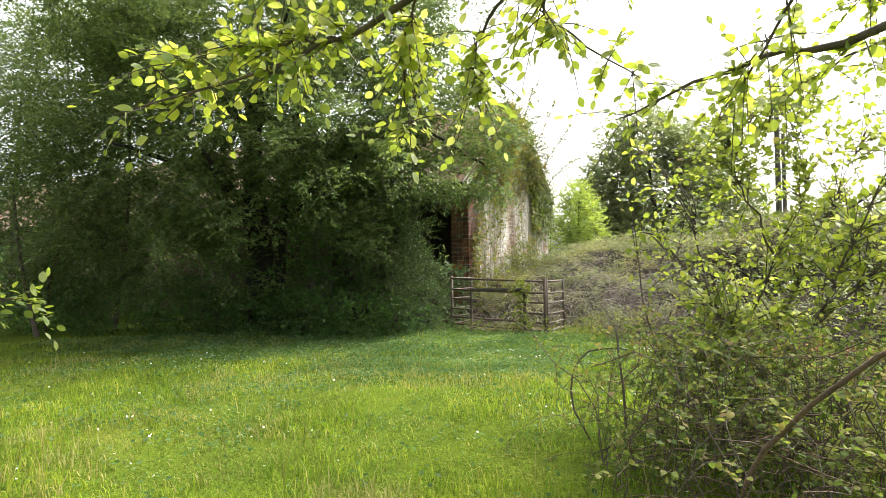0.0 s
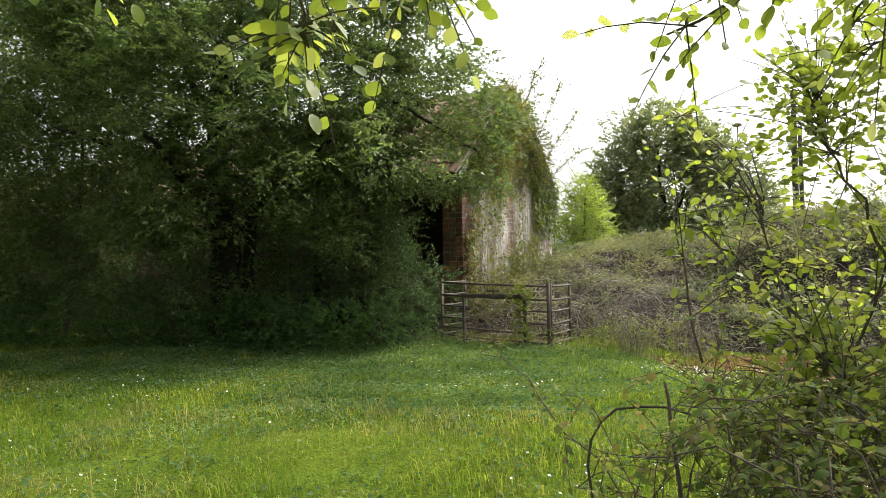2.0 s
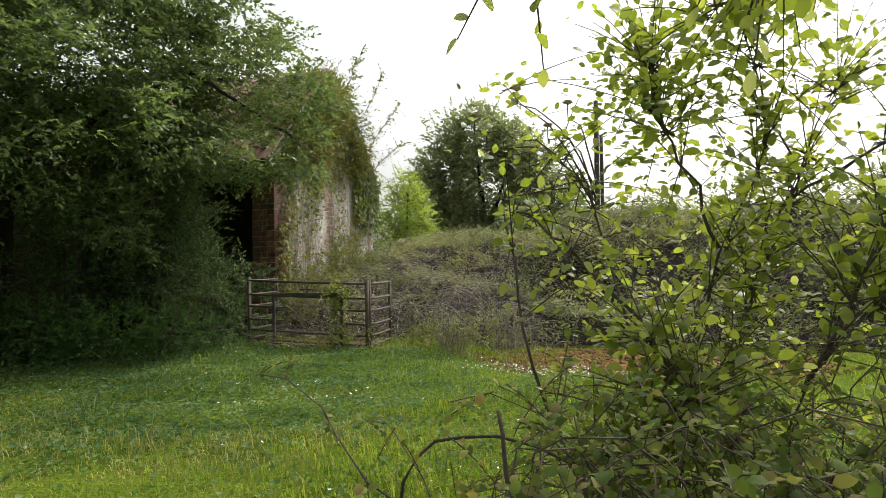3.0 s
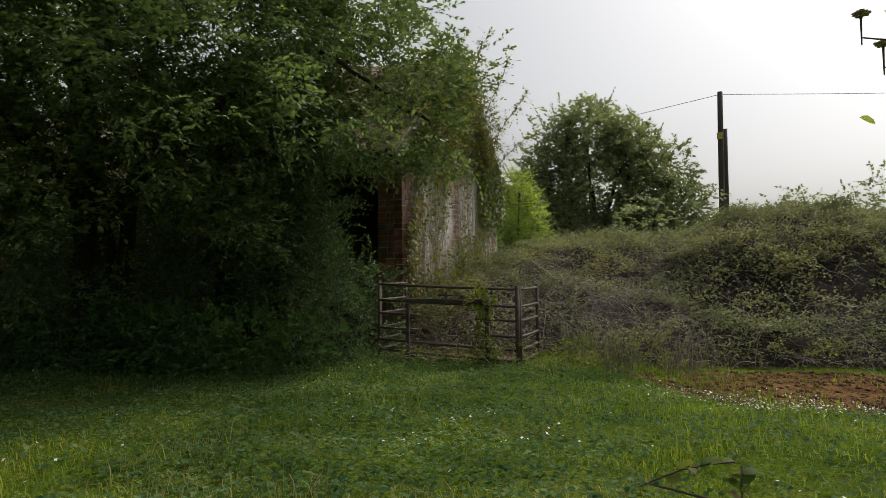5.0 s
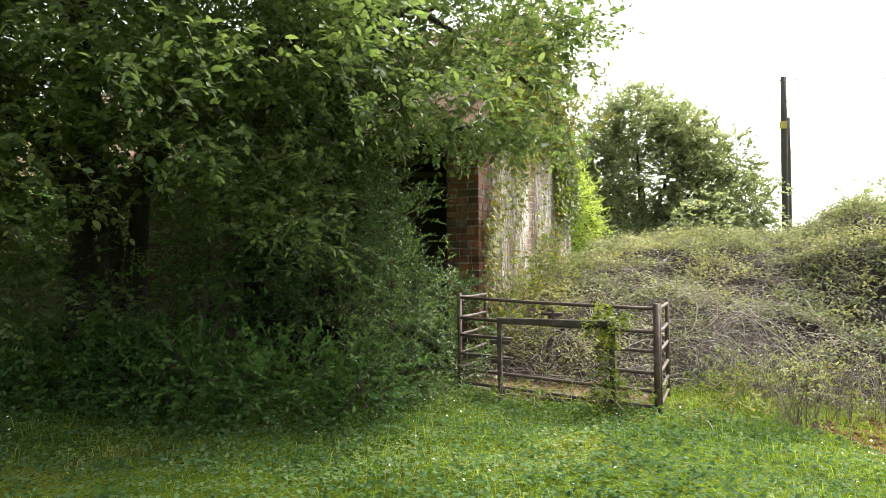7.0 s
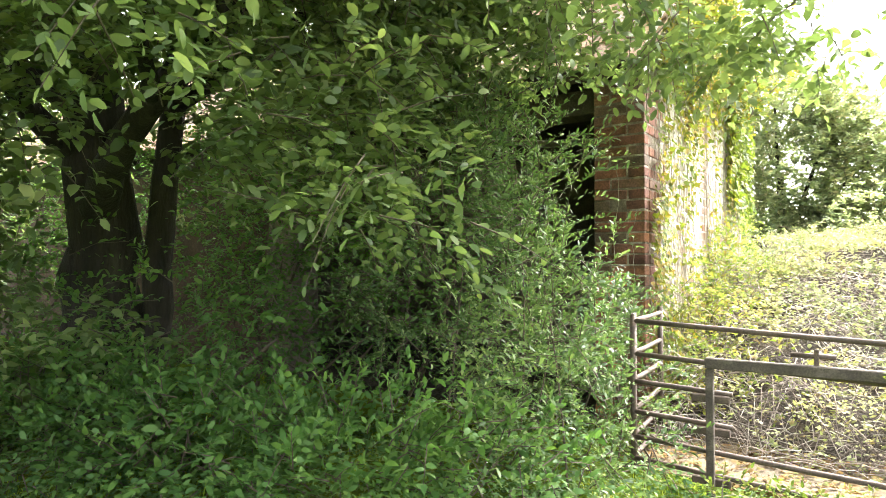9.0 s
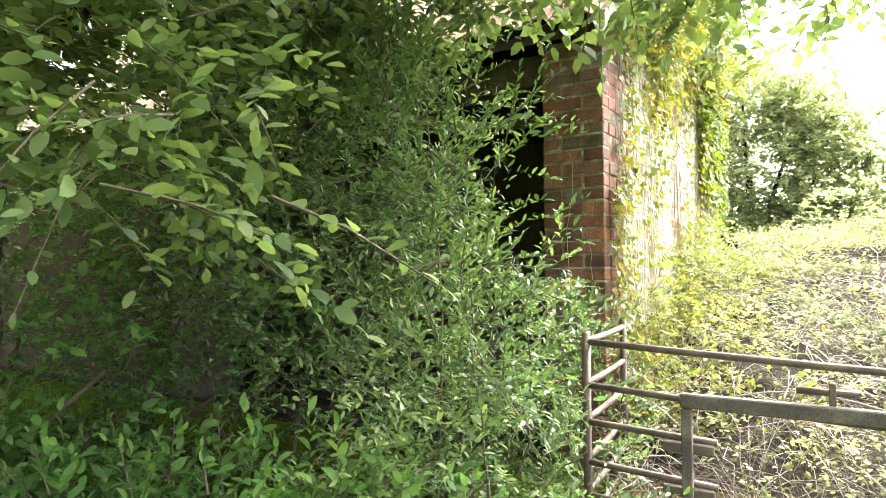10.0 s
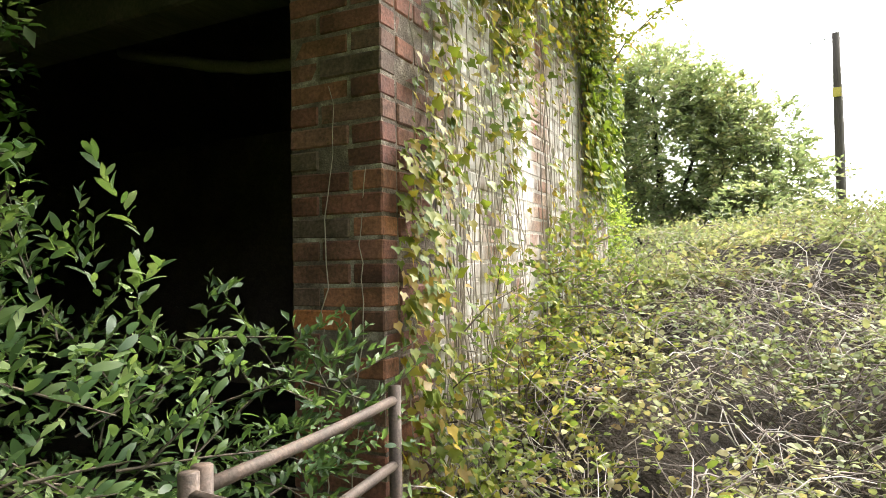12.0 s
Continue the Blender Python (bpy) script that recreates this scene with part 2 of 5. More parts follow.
wob.inputs[1].default_value = 0.9
nt.links.new(noise_tex(nt, 2.2, 8), wob.inputs[0])
nt.links.new(ln.outputs["Value"], wob.inputs[2])
bare = ramp(nt, wob.outputs[0], [(0.0, (1, 1, 1)), (1.0, (0, 0, 0))])
bare.node.color_ramp.elements[0].position = 0.93
bare.node.color_ramp.elements[1].position = 0.999
half = nt.nodes.new("ShaderNodeMath")
half.operation = "MULTIPLY"
half.inputs[1].default_value = 0.68
nt.links.new(wob.outputs[0], half.inputs[0])
nt.links.new(half.outputs[0], bare.node.inputs[0])
grain = noise_tex(nt, 45, 4)
shade = ramp(nt, grain, [(0.3, (0.5, 0.5, 0.5)), (0.7, (1.3, 1.3, 1.3))])
nt.links.new(mixed(nt, 1.0, mixed(nt, bare, turf, soil), shade, "MULTIPLY"), b.inputs["Base Color"])
b.inputs["Roughness"].default_value = 1.0
b.inputs["Specular IOR Level"].default_value = 0.02
relief(nt, b, grain, 0.8, 0.03)
M_GROUND = m


# ---- mesh helpers ----
def mesh_np(name, verts, faces, mat, parent=None, smooth=False):
    verts, faces = np.asarray(verts, np.float32), np.asarray(faces, np.int32)
    k = faces.shape[1]
    me = bpy.data.meshes.new(name)
    me.vertices.add(len(verts))
    me.vertices.foreach_set("co", verts.ravel())
    me.loops.add(faces.size)
    me.loops.foreach_set("vertex_index", faces.ravel())
    me.polygons.add(len(faces))
    me.polygons.foreach_set("loop_start", np.arange(len(faces), dtype=np.int32) * k)
    if smooth:
        me.polygons.foreach_set("use_smooth", np.ones(len(faces), bool))
    me.update(calc_edges=True)
    me.materials.append(mat)
    ob = new(name, me)
    ob.parent = parent
    return ob


def part(name, bm, mat, parent=None, label="", smooth=False):
    me = bpy.data.meshes.new(name)
    bmesh.ops.recalc_face_normals(bm, faces=bm.faces)
    bm.to_mesh(me)
    bm.free()
    me.materials.append(mat)
    if smooth:
        me.polygons.foreach_set("use_smooth", np.ones(len(me.polygons), bool))
    ob = new(name, me)
    ob.parent = parent
    return tagged(ob, label)


def thing(name, label, category, at=(0, 0, 0), group="", kind=""):
    ob = new(name)
    ob.location = at
    return tagged(ob, label, category, group, kind)


def box(x0, x1, y0, y1, z0, z1, bevel=0.0):
    bm = bmesh.new()
    bmesh.ops.create_cube(bm, size=1, matrix=Matrix.Translation(((x0 + x1) / 2, (y0 + y1) / 2, (z0 + z1) / 2)) @ Matrix.Diagonal((x1 - x0, y1 - y0, z1 - z0, 1)))
    if bevel:
        bmesh.ops.bevel(bm, geom=bm.edges[:], offset=bevel, segments=1, affect="EDGES")
    return bm


def tubes(paths, radii, sides=5):
    """Verts and quads for tapered tubes along many polylines of k points each; paths (n, k, 3), radii (n, k)."""
    paths, radii = np.asarray(paths, float), np.asarray(radii, float)
    n, k, _ = paths.shape
    tan = np.gradient(paths, axis=1)
    tan /= np.linalg.norm(tan, axis=2, keepdims=True) + 1e-9
    ref = np.where(np.abs(tan[..., 2:3]) > 0.9, np.array([1.0, 0, 0]), np.array([0, 0, 1.0]))
    u = np.cross(tan, ref)
    u /= np.linalg.norm(u, axis=2, keepdims=True) + 1e-9
    w = np.cross(tan, u)
    a = np.arange(sides) * 2 * np.pi / sides
    ring = u[:, :, None] * np.cos(a)[:, None] + w[:, :, None] * np.sin(a)[:, None]
    v = paths[:, :, None] + ring * radii[:, :, None, None]
    i = np.arange(n)[:, None, None] * k * sides + np.arange(k - 1)[None, :, None] * sides
    j = np.arange(sides)[None, None]
    j2 = (j + 1) % sides
    f = np.stack([i + j, i + j2, i + sides + j2, i + sides + j], -1).reshape(-1, 4)
    return v.reshape(-1, 3), f


def spline(points, k=10):
    """k points on a smooth line through the given ones."""
    p = np.asarray(points, float)
    t = np.linspace(0, len(p) - 1, k)
    i = np.clip(t.astype(int), 0, len(p) - 2)
    f = (t - i)[:, None]
    a, b, c, d = p[np.clip(i - 1, 0, None)], p[i], p[i + 1], p[np.clip(i + 2, None, len(p) - 1)]
    return 0.5 * (2 * b + (c - a) * f + (2 * a - 5 * b + 4 * c - d) * f ** 2 + (3 * b - a - 3 * c + d) * f ** 3)


def limb(name, points, r0, r1, mat, parent, k=12, sides=8, rough=0.0, rng=None, label=""):
    p = spline(points, k)
    if rough:
        p[1:-1] += rng.normal(0, rough, (k - 2, 3))
    v, f = tubes(p[None], np.linspace(r0, r1, k)[None], sides)
    n = len(v)
    v = np.vstack([v, p[:1], p[-1:]])
    cap = [(n, (i + 1) % sides, i, i) for i in range(sides)]
    cap += [(n + 1, n - sides + i, n - sides + (i + 1) % sides, n - sides + i) for i in range(sides)]
    me = bpy.data.meshes.new(name)
    me.from_pydata(v.tolist(), [], f.tolist() + [c[:3] for c in cap])
    me.polygons.foreach_set("use_smooth", np.ones(len(me.polygons), bool))
    me.materials.append(mat)
    ob = new(name, me)
    ob.parent = parent
    return tagged(ob, label)


SMALL = (np.array([(0, 0, 0.02), (0.28, 0.42, 0.1), (0.7, 0.38, 0.06), (1, 0, -0.14), (0.7, -0.38, 0.06), (0.28, -0.42, 0.1)]), np.array([(0, 5, 1), (5, 4, 1), (1, 4, 2), (4, 3, 2)]))
TINY = (np.array([(0, 0, 0.02), (0.45, 0.46, 0.09), (1, 0, -0.12), (0.45, -0.46, 0.09)]), np.array([(0, 3, 2), (0, 2, 1)]))
RIB = [(0.0, 0.0), (0.1, 0.2), (0.28, 0.38), (0.5, 0.45), (0.72, 0.38), (0.9, 0.17), (1.0, 0.0)]
OVAL = (np.array([(u, k * w, (0.1 * w if k else 0.0) - 0.16 * u * u) for u, w in RIB for k in (-1, 0, 1)]),
        np.array([t for i in range(6) for c in (3 * i, 3 * i + 1) for t in ((c, c + 3, c + 4), (c, c + 4, c + 1))]))
EDGE = [(0.0, 0.0), (0.14, 0.27), (0.5, 0.45), (0.82, 0.29), (1.0, 0.0), (0.82, -0.29), (0.5, -0.45), (0.14, -0.27)]
ROUND = (np.array([(u, w, 0.14 * abs(w) - 0.15 * u * u) for u, w in EDGE]), np.array([(0, 7, 1), (1, 7, 2), (7, 6, 2), (2, 6, 3), (6, 5, 3), (3, 5, 4)]))
LOBED = (np.array([(0.05, 0, 0), (-0.08, 0.3, 0.03), (0.3, 0.55, 0.06), (0.5, 0.26, 0.03), (1, 0, -0.1), (0.5, -0.26, 0.03), (0.3, -0.55, 0.06), (-0.08, -0.3, 0.03)]),
         np.array([(0, 2, 1), (0, 3, 2), (0, 4, 3), (0, 5, 4), (0, 6, 5), (0, 7, 6)]))


def unit(v):
    return v / (np.linalg.norm(v, axis=-1, keepdims=True) + 1e-9)


def leaf_geometry(pos, way, up, size, shape, width):
    way = unit(way)
    side = unit(np.cross(up, way))
    nrm = np.cross(way, side)
    tv, tf = shape
    s = size[:, None, None]
    v = pos[:, None] + s * (way[:, None] * tv[None, :, :1] + side[:, None] * tv[None, :, 1:2] * width + nrm[:, None] * tv[None, :, 2:])
    f = tf[None] + (np.arange(len(pos)) * len(tv))[:, None, None]
    return v.reshape(-1, 3), f.reshape(-1, 3)


def sprays(rng, start, way, length, count, size, droop=0.3, fan=0.8, lift=0.2, flat=0.6):
    """Leaves set left and right along many short twigs. Returns leaf places, ways, normals, sizes and the twigs' lines."""
    n = len(start)
    way = unit(way)
    t = np.linspace(0.12, 1, count)
    at = lambda tt: start[:, None] + way[:, None] * (length[:, None] * tt[None])[..., None] - np.array([0, 0, 1.0]) * (droop * length[:, None] * tt[None] ** 2)[..., None]
    pos = at(t)
    side = unit(np.cross(way, np.array([0, 0, 1.0])) + rng.normal(0, 0.15, (n, 3)))
    sign = np.where(np.arange(count) % 2, 1.0, -1.0)
    d = way[:, None] * 0.55 + side[:, None] * (fan * sign)[None, :, None] + rng.normal(0, 0.33, (n, count, 3))
    d[..., 2] += lift - droop * t[None]
    d[:, -1] = way + rng.normal(0, 0.2, (n, 3))
    up = np.array([0, 0, 1.0]) + rng.normal(0, flat, (n, count, 3))
    s = size * rng.uniform(0.55, 1.2, (n, count)) * (1 - 0.25 * t[None])
    line = at(np.array([-0.1, 0.4, 0.75, 1.0]))
    return pos.reshape(-1, 3), d.reshape(-1, 3), up.reshape(-1, 3), s.ravel(), line


def cloud(rng, n, centre, radii, inner=0.5, lobes=0.2):
    """Points near the lumpy surface of an ellipsoid, with the outward way at each."""
    u = unit(rng.normal(0, 1, (n, 3)))
    ph = rng.uniform(0, 6.28, 6)
    lump = 1 + lobes * (np.sin(3.1 * u[:, 0] + ph[0]) * np.sin(4.3 * u[:, 1] + ph[1]) + 0.7 * np.sin(6.7 * u[:, 2] + ph[2]) * np.sin(7.9 * u[:, 0] + ph[3]) + 0.5 * np.sin(13 * u[:, 1] + ph[4]) * np.sin(11 * u[:, 2] + ph[5]))
    rad = inner + (1 - inner) * rng.uniform(0, 1, n) ** 0.6
    p = np.asarray(centre) + u * np.asarray(radii) * (rad * lump)[:, None]
    return p, unit(u / np.asarray(radii))


def foliage(rng, blobs, per_m2, count, length, size, shape, width, leaf_mat, twig_mat, parent, leaf_name="crown", twig_name="twigs", inner=0.5, droop=0.3, floor_z=0.03, keep=None, lobes=0.2, twig_r=0.004, outward=1.0, label="", lift=0.2, fan=0.8, flat=0.6, clump=1, spread=0.12, close=None, level=1.0):
    """Leafy twigs over a set of ellipsoids: one mesh of leaves and one of twigs."""
    cs, ws = [], []
    for centre, radii in blobs:
        a, b2, c2 = radii
        area = 4 * math.pi * (((a * b2) ** 1.6 + (a * c2) ** 1.6 + (b2 * c2) ** 1.6) / 3) ** (1 / 1.6)
        p, w = cloud(rng, max(6, int(area * per_m2 / clump)), centre, radii, inner, lobes)
        cs.append(p), ws.append(w)
    c, w = np.vstack(cs), np.vstack(ws)
    if clump > 1:
        c = c.repeat(clump, 0) + rng.normal(0, spread, (len(c) * clump, 3)) * (1, 1, 0.5)
        w = w.repeat(clump, 0)
    ok = c[:, 2] > floor_z
    if keep is not None:
        ok &= keep(c)
    c, w = c[ok], w[ok]
    w = unit((w * outward + rng.normal(0, 0.55, c.shape)) * (1, 1, level))
    ln = length * rng.uniform(0.5, 1.3, len(c))
    pos, d, up, s, line = sprays(rng, c, w, ln, count, size, droop, fan, lift, flat)
    ok = pos[:, 2] > 0.0
    if keep is not None:
        ok &= keep(pos)
    v, f = leaf_geometry(pos[ok], d[ok], up[ok], s[ok], shape, width)
    if close is not None:
        # rounder leaves where the path passes close by
        x0, y0, reach = close
        near = np.hypot(pos[:, 0] - x0, pos[:, 1] - y0) < reach
        far = ~near & ((pos[:, 2] > 4.2) | (pos[:, 1] > 10.7) | (pos[:, 0] < -8.8))
        mid = ok & ~near & ~far
        v, f = leaf_geometry(pos[mid], d[mid], up[mid], s[mid], shape, width)
        far &= ok
        v2, f2 = leaf_geometry(pos[far], d[far], up[far], s[far], TINY, width)
        v, f = np.vstack([v, v2]), np.vstack([f, f2 + len(v)])
        v2, f2 = leaf_geometry(pos[ok & near], d[ok & near], up[ok & near], s[ok & near] * 0.82, ROUND, width * 0.92)
        v, f = np.vstack([v, v2]), np.vstack([f, f2 + len(v)])
    leaf = tagged(mesh_np(leaf_name, v, f, leaf_mat, parent), label)
    if twig_name:
        line = line[::3][:, (0, 1, 3)]
        if keep is not None:
            line = line[keep(line[:, 2]) & keep(line[:, 1])]
        r = np.linspace(twig_r, twig_r * 0.4, 3)[None].repeat(len(line), 0)
        v, f = tubes(line, r, 3)
        tagged(mesh_np(twig_name, v, f, twig_mat, parent), kind="stuff")
    return leaf


def sstep(a, b, x):
    t = np.clip((x - a) / (b - a), 0, 1)
    return t * t * (3 - 2 * t)


def value_noise(x, y, size, seed):
    """Smooth random values from 0 to 1 over the plan, in lumps of the given size."""
    r = np.random.default_rng(seed).uniform(0, 1, (64, 64))
    u, w = np.asarray(x, float) / size + 17.3, np.asarray(y, float) / size + 9.1
    i, j = np.floor(u).astype(int), np.floor(w).astype(int)
    f, g = u - i, w - j
    f, g = f * f * (3 - 2 * f), g * g * (3 - 2 * g)
    i, j, i2, j2 = i % 64, j % 64, (i + 1) % 64, (j + 1) % 64
    return (r[i, j] * (1 - f) + r[i2, j] * f) * (1 - g) + (r[i, j2] * (1 - f) + r[i2, j2] * f) * g


def ground_z(x, y):
    x, y = np.asarray(x, float), np.asarray(y, float)
    z = -0.08 * (1 - sstep(3, 6, y)) - 0.2 * sstep(-4.4, -2.8, x) * sstep(8.0, 10.6, y)
    near = np.exp(-((x + 4) ** 2 + (y - 8) ** 2) / 300)
    z += near * (0.025 * np.sin(1.7 * x + 0.6) * np.sin(1.3 * y) + 0.015 * np.sin(4.1 * x + 2 * y) + 0.01 * np.sin(7.3 * y - 3 * x))
    return z


# ---- ground ----
gx = np.concatenate([np.linspace(-600, -22, 16)[:-1], np.arange(-22, 12, 0.2), np.linspace(12, 600, 16)])
gy = np.concatenate([np.linspace(-600, -6, 16)[:-1], np.arange(-6, 30, 0.2), np.linspace(30, 600, 16)])
X, Y = np.meshgrid(gx, gy, indexing="ij")
V = np.stack([X, Y, ground_z(X, Y)], -1).reshape(-1, 3)
a = np.arange(len(gx) - 1)[:, None] * len(gy) + np.arange(len(gy) - 1)[None]
F = np.stack([a, a + len(gy), a + len(gy) + 1, a + 1], -1).reshape(-1, 4)
ground = tagged(mesh_np("ground", V, F, M_GROUND, smooth=True), "rough green meadow with a bare patch of orange-brown soil", "meadow", kind="structure")

# ---- the barn ----
CX, CY, EAVE, RIDGE_Y, RIDGE, NORTH, WEST = -6.395, 11.68, 2.58, 13.55, 4.5, 15.35, -28.0
ROOF_Y = CY - 0.2
COURSE, JOINT = 0.081, 0.0105


def wall(name, verts, faces, mat, label):
    me = bpy.data.meshes.new(name)
    me.from_pydata(verts, [], faces)
    me.materials.append(mat)
    return tagged(new(name, me), label, "wall", kind="structure")


def prism(profile, x0, x1):
    """A (y, z) outline drawn out along x."""
    n = len(profile)
    v = [(x0, y, z) for y, z in profile] + [(x1, y, z) for y, z in profile]
    f = [tuple(range(n))[::-1], tuple(range(n, 2 * n))] + [(i, (i + 1) % n, n + (i + 1) % n, n + i) for i in range(n)]
    return v, f


gable = [(CY + 0.41, -0.1), (NORTH, -0.1), (NORTH, EAVE), (RIDGE_Y, RIDGE - 0.06), (CY + 0.41, EAVE + 0.34)]
wall_east = wall("wall_east", *prism(gable, CX - 0.24, CX - 0.004), M_LIMEWASH, "limewashed old brick gable wall overgrown with ivy")
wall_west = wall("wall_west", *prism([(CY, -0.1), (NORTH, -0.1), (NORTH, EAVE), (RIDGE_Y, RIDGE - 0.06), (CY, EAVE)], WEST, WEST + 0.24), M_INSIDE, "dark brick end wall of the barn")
# Wall added across these bays to keep daylight out of the barn.
wall_south = tagged(part("wall_south", box(WEST + 0.24, -10.6, CY + 0.02, CY + 0.26, -0.1, EAVE - 0.21), M_FRONT), "brick front wall added across the bays, coloured as if in shade", "wall", kind="structure")
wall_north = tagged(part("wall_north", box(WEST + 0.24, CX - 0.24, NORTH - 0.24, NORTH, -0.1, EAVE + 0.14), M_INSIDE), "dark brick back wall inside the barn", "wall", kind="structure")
barn_floor = tagged(part("floor", box(WEST + 0.24, CX - 0.24, CY - 0.05, NORTH - 0.24, -0.1, 0.04), M_LITTERSHADE), "earth floor of the barn", "floor", kind="structure")

slope = math.atan2(RIDGE - EAVE, RIDGE_Y - ROOF_Y)
roof_s = [(ROOF_Y + 0.08, EAVE), (RIDGE_Y, RIDGE - 0.02), (NORTH + 0.2, EAVE - 0.05), (NORTH + 0.2, EAVE + 0.02), (RIDGE_Y, RIDGE + 0.06), (ROOF_Y + 0.08, EAVE + 0.06)]
roof = wall("roof", *prism(roof_s, WEST - 0.1, CX + 0.02), M_TIMBER, "old clay pantile roof with a sagging eave")
roof["category"] = "roof"
rng = np.random.default_rng(11)

# pale verge boards up the gable
verge = thing("trim", "pale weathered verge board along the gable", "trim", kind="structure")
for y0, z0, y1, z1 in ((ROOF_Y + 0.02, EAVE - 0.02, RIDGE_Y, RIDGE), (RIDGE_Y, RIDGE, NORTH + 0.22, EAVE - 0.05)):
    bm = box(-0.02, 0.02, 0, math.hypot(y1 - y0, z1 - z0), -0.06, 0.1, 0.006)
    bm.transform(Matrix.Translation((CX + 0.042, y0, z0)) @ Matrix.Rotation(math.atan2(z1 - z0, y1 - y0), 4, "X"))
    part("verge_board", bm, M_VERGE, verge)


def door_post(x, group_label):
    pillar = part("brick_pillar", box(x - 0.39 + 0.004, x - 0.004, CY + 0.004, CY + 0.4, -0.1, EAVE + 0.02), M_MORTAR)
    return tagged(pillar, group_label, "pillar")


pillar = door_post(CX, "red brick corner pillar with worn pale mortar joints")
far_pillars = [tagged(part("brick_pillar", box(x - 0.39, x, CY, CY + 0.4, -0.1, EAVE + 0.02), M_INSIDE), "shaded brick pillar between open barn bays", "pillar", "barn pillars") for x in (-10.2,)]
lintel = tagged(part("timber_lintel", box(WEST + 0.3, CX - 0.4, CY + 0.06, CY + 0.3, EAVE - 0.2, EAVE - 0.005, 0.01), M_TIMBER), "rough timber beam over the open barn front", "beam")
pole_rng = np.random.default_rng(5)
leaning_pole = tagged(limb("leaning_pole", [(-8.9, 12.6, 2.68), (-8.1, 12.5, 2.45), (-7.45, 12.45, 2.33), (-6.6, 12.4, 2.3)], 0.04, 0.032, M_CANE, None, rough=0.008, rng=pole_rng), "pale bare pole lodged under the barn roof", "pole")

# ---- the sheep pen of steel hurdles ----
RAILS = (0.845, 0.66, 0.505, 0.335, 0.195, 0.075)
D_, C_, A_, B_ = (-6.135, 10.62), (-6.225, 11.45), (-4.39, 10.56), (-4.415, 11.36)


def bar(name, p, q, r, mat, parent, label="", sides=8):
    return limb(name, [p, q], r, r, mat, parent, 2, sides, label=label)


def hurdle(p, q, label, cut=None, thick=(0.019, 0.019), rise=(0.0, 0.0)):
    """Steel hurdle: a post at each end, six round rails; cut: the stretch in which the third and fourth rails are missing."""
    ob = thing("steel_hurdle", label, "hurdle", (*p, 0), "pen hurdles")
    u = Vector((q[0] - p[0], q[1] - p[1], rise[1] - rise[0]))
    up0 = Vector((0, 0, rise[0]))
    zg = [float(ground_z(*p)) - 0.05, float(ground_z(*q)) - 0.05 - 0]
    for e, (at, r) in enumerate(zip((Vector((0, 0, 0)), u), thick)):
        limb("post", [(at.x, at.y, zg[e]), (at.x, at.y, 0.4), (at.x, at.y, 0.885 + rise[e])], r, r, M_RUST, ob, 3, 8)
    for i, z in enumerate(RAILS):
        spans = [(0.0, 1.0)]
        if cut and i in (2, 3):
            spans = [(0.0, cut[0]), (cut[1], 1.0)]
        for s0, s1 in spans:
            mid = (s0 + s1) / 2
            sag = Vector((0, 0, -0.006 if s1 - s0 > 0.9 else 0))
            limb("rail", [u * s0 + up0 + Vector((0, 0, z)), u * mid + up0 + Vector((0, 0, z)) + sag, u * s1 + up0 + Vector((0, 0, z))], 0.0145, 0.0145, M_RUST, ob, 5, 8)
    return ob


hurdle(D_, A_, "rusty steel sheep hurdle with a cut creep opening", (0.3, 0.72), (0.018, 0.026), (0.03, -0.03))
hurdle((D_[0] - 0.012, D_[1] + 0.04), C_, "short rusty steel hurdle beside the brick pillar", rise=(0.03, 0.025))
hurdle((A_[0] + 0.012, A_[1] + 0.05), B_, "short rusty steel hurdle at the bramble side", rise=(-0.03, -0.03))

creep = thing("creep_gate", "grey steel creep gate frame set in the hurdle", "gate", (-5.71, 10.55, -0.015))
part("upright", box(-0.019, 0.019, -0.018, 0.018, -0.12, 0.665, 0.004), M_GREYBAR, creep)
part("upright", box(0.955, 1.0, -0.02, 0.02, -0.12, 0.665, 0.004), M_GREYBAR, creep)
top_bar = part("top_bar", box(-0.022, 1.0, -0.022, 0.022, 0.668, 0.722, 0.005), M_GREYBAR, creep)
for z in (0.505, 0.335, 0.075):
    part("socket", box(-0.1, 0.09, 0.02, 0.052, z - 0.02, z + 0.02, 0.005), M_RUST, creep)
part("latch_pin", box(0.47, 0.492, 0.012, 0.034, 0.66, 0.8, 0.004), M_RUST, top_bar)
bar("latch_bar", (0.37, 0.03, 0.765), (0.56, 0.03, 0.765), 0.013, M_RUST, top_bar)

slab = tagged(part("concrete_slab", box(-6.5, -4.55, 10.75, 11.6, -0.1, 0.012, 0.006), M_CONCRETE), "mossy stained concrete slab inside the pen", "slab")

rng = np.random.default_rng(15)
n = 1500
fx, fy = rng.uniform(-6.5, -4.5, n), rng.uniform(10.62, 11.6, n)
a = rng.uniform(0, 6.28, n)
fallen = thing("fallen_leaves", "brown fallen leaves and moss on the slab", "leaf litter", (-5.5, 11.1, 0), kind="stuff")


def scatter_fallen():
    p = np.stack([fx + 5.5, fy - 11.1, np.full(n, 0.016) + rng.uniform(0, 0.02, n)], -1)
    v2, f2 = leaf_geometry(p, np.stack([np.cos(a), np.sin(a), rng.normal(0, 0.2, n)], -1), np.stack([rng.normal(0, 0.3, n), rng.normal(0, 0.3, n), np.ones(n)], -1), rng.uniform(0.02, 0.05, n), SMALL, 0.6)
    mesh_np("litter", v2, f2, M_DEADLEAF, fallen)


scatter_fallen()

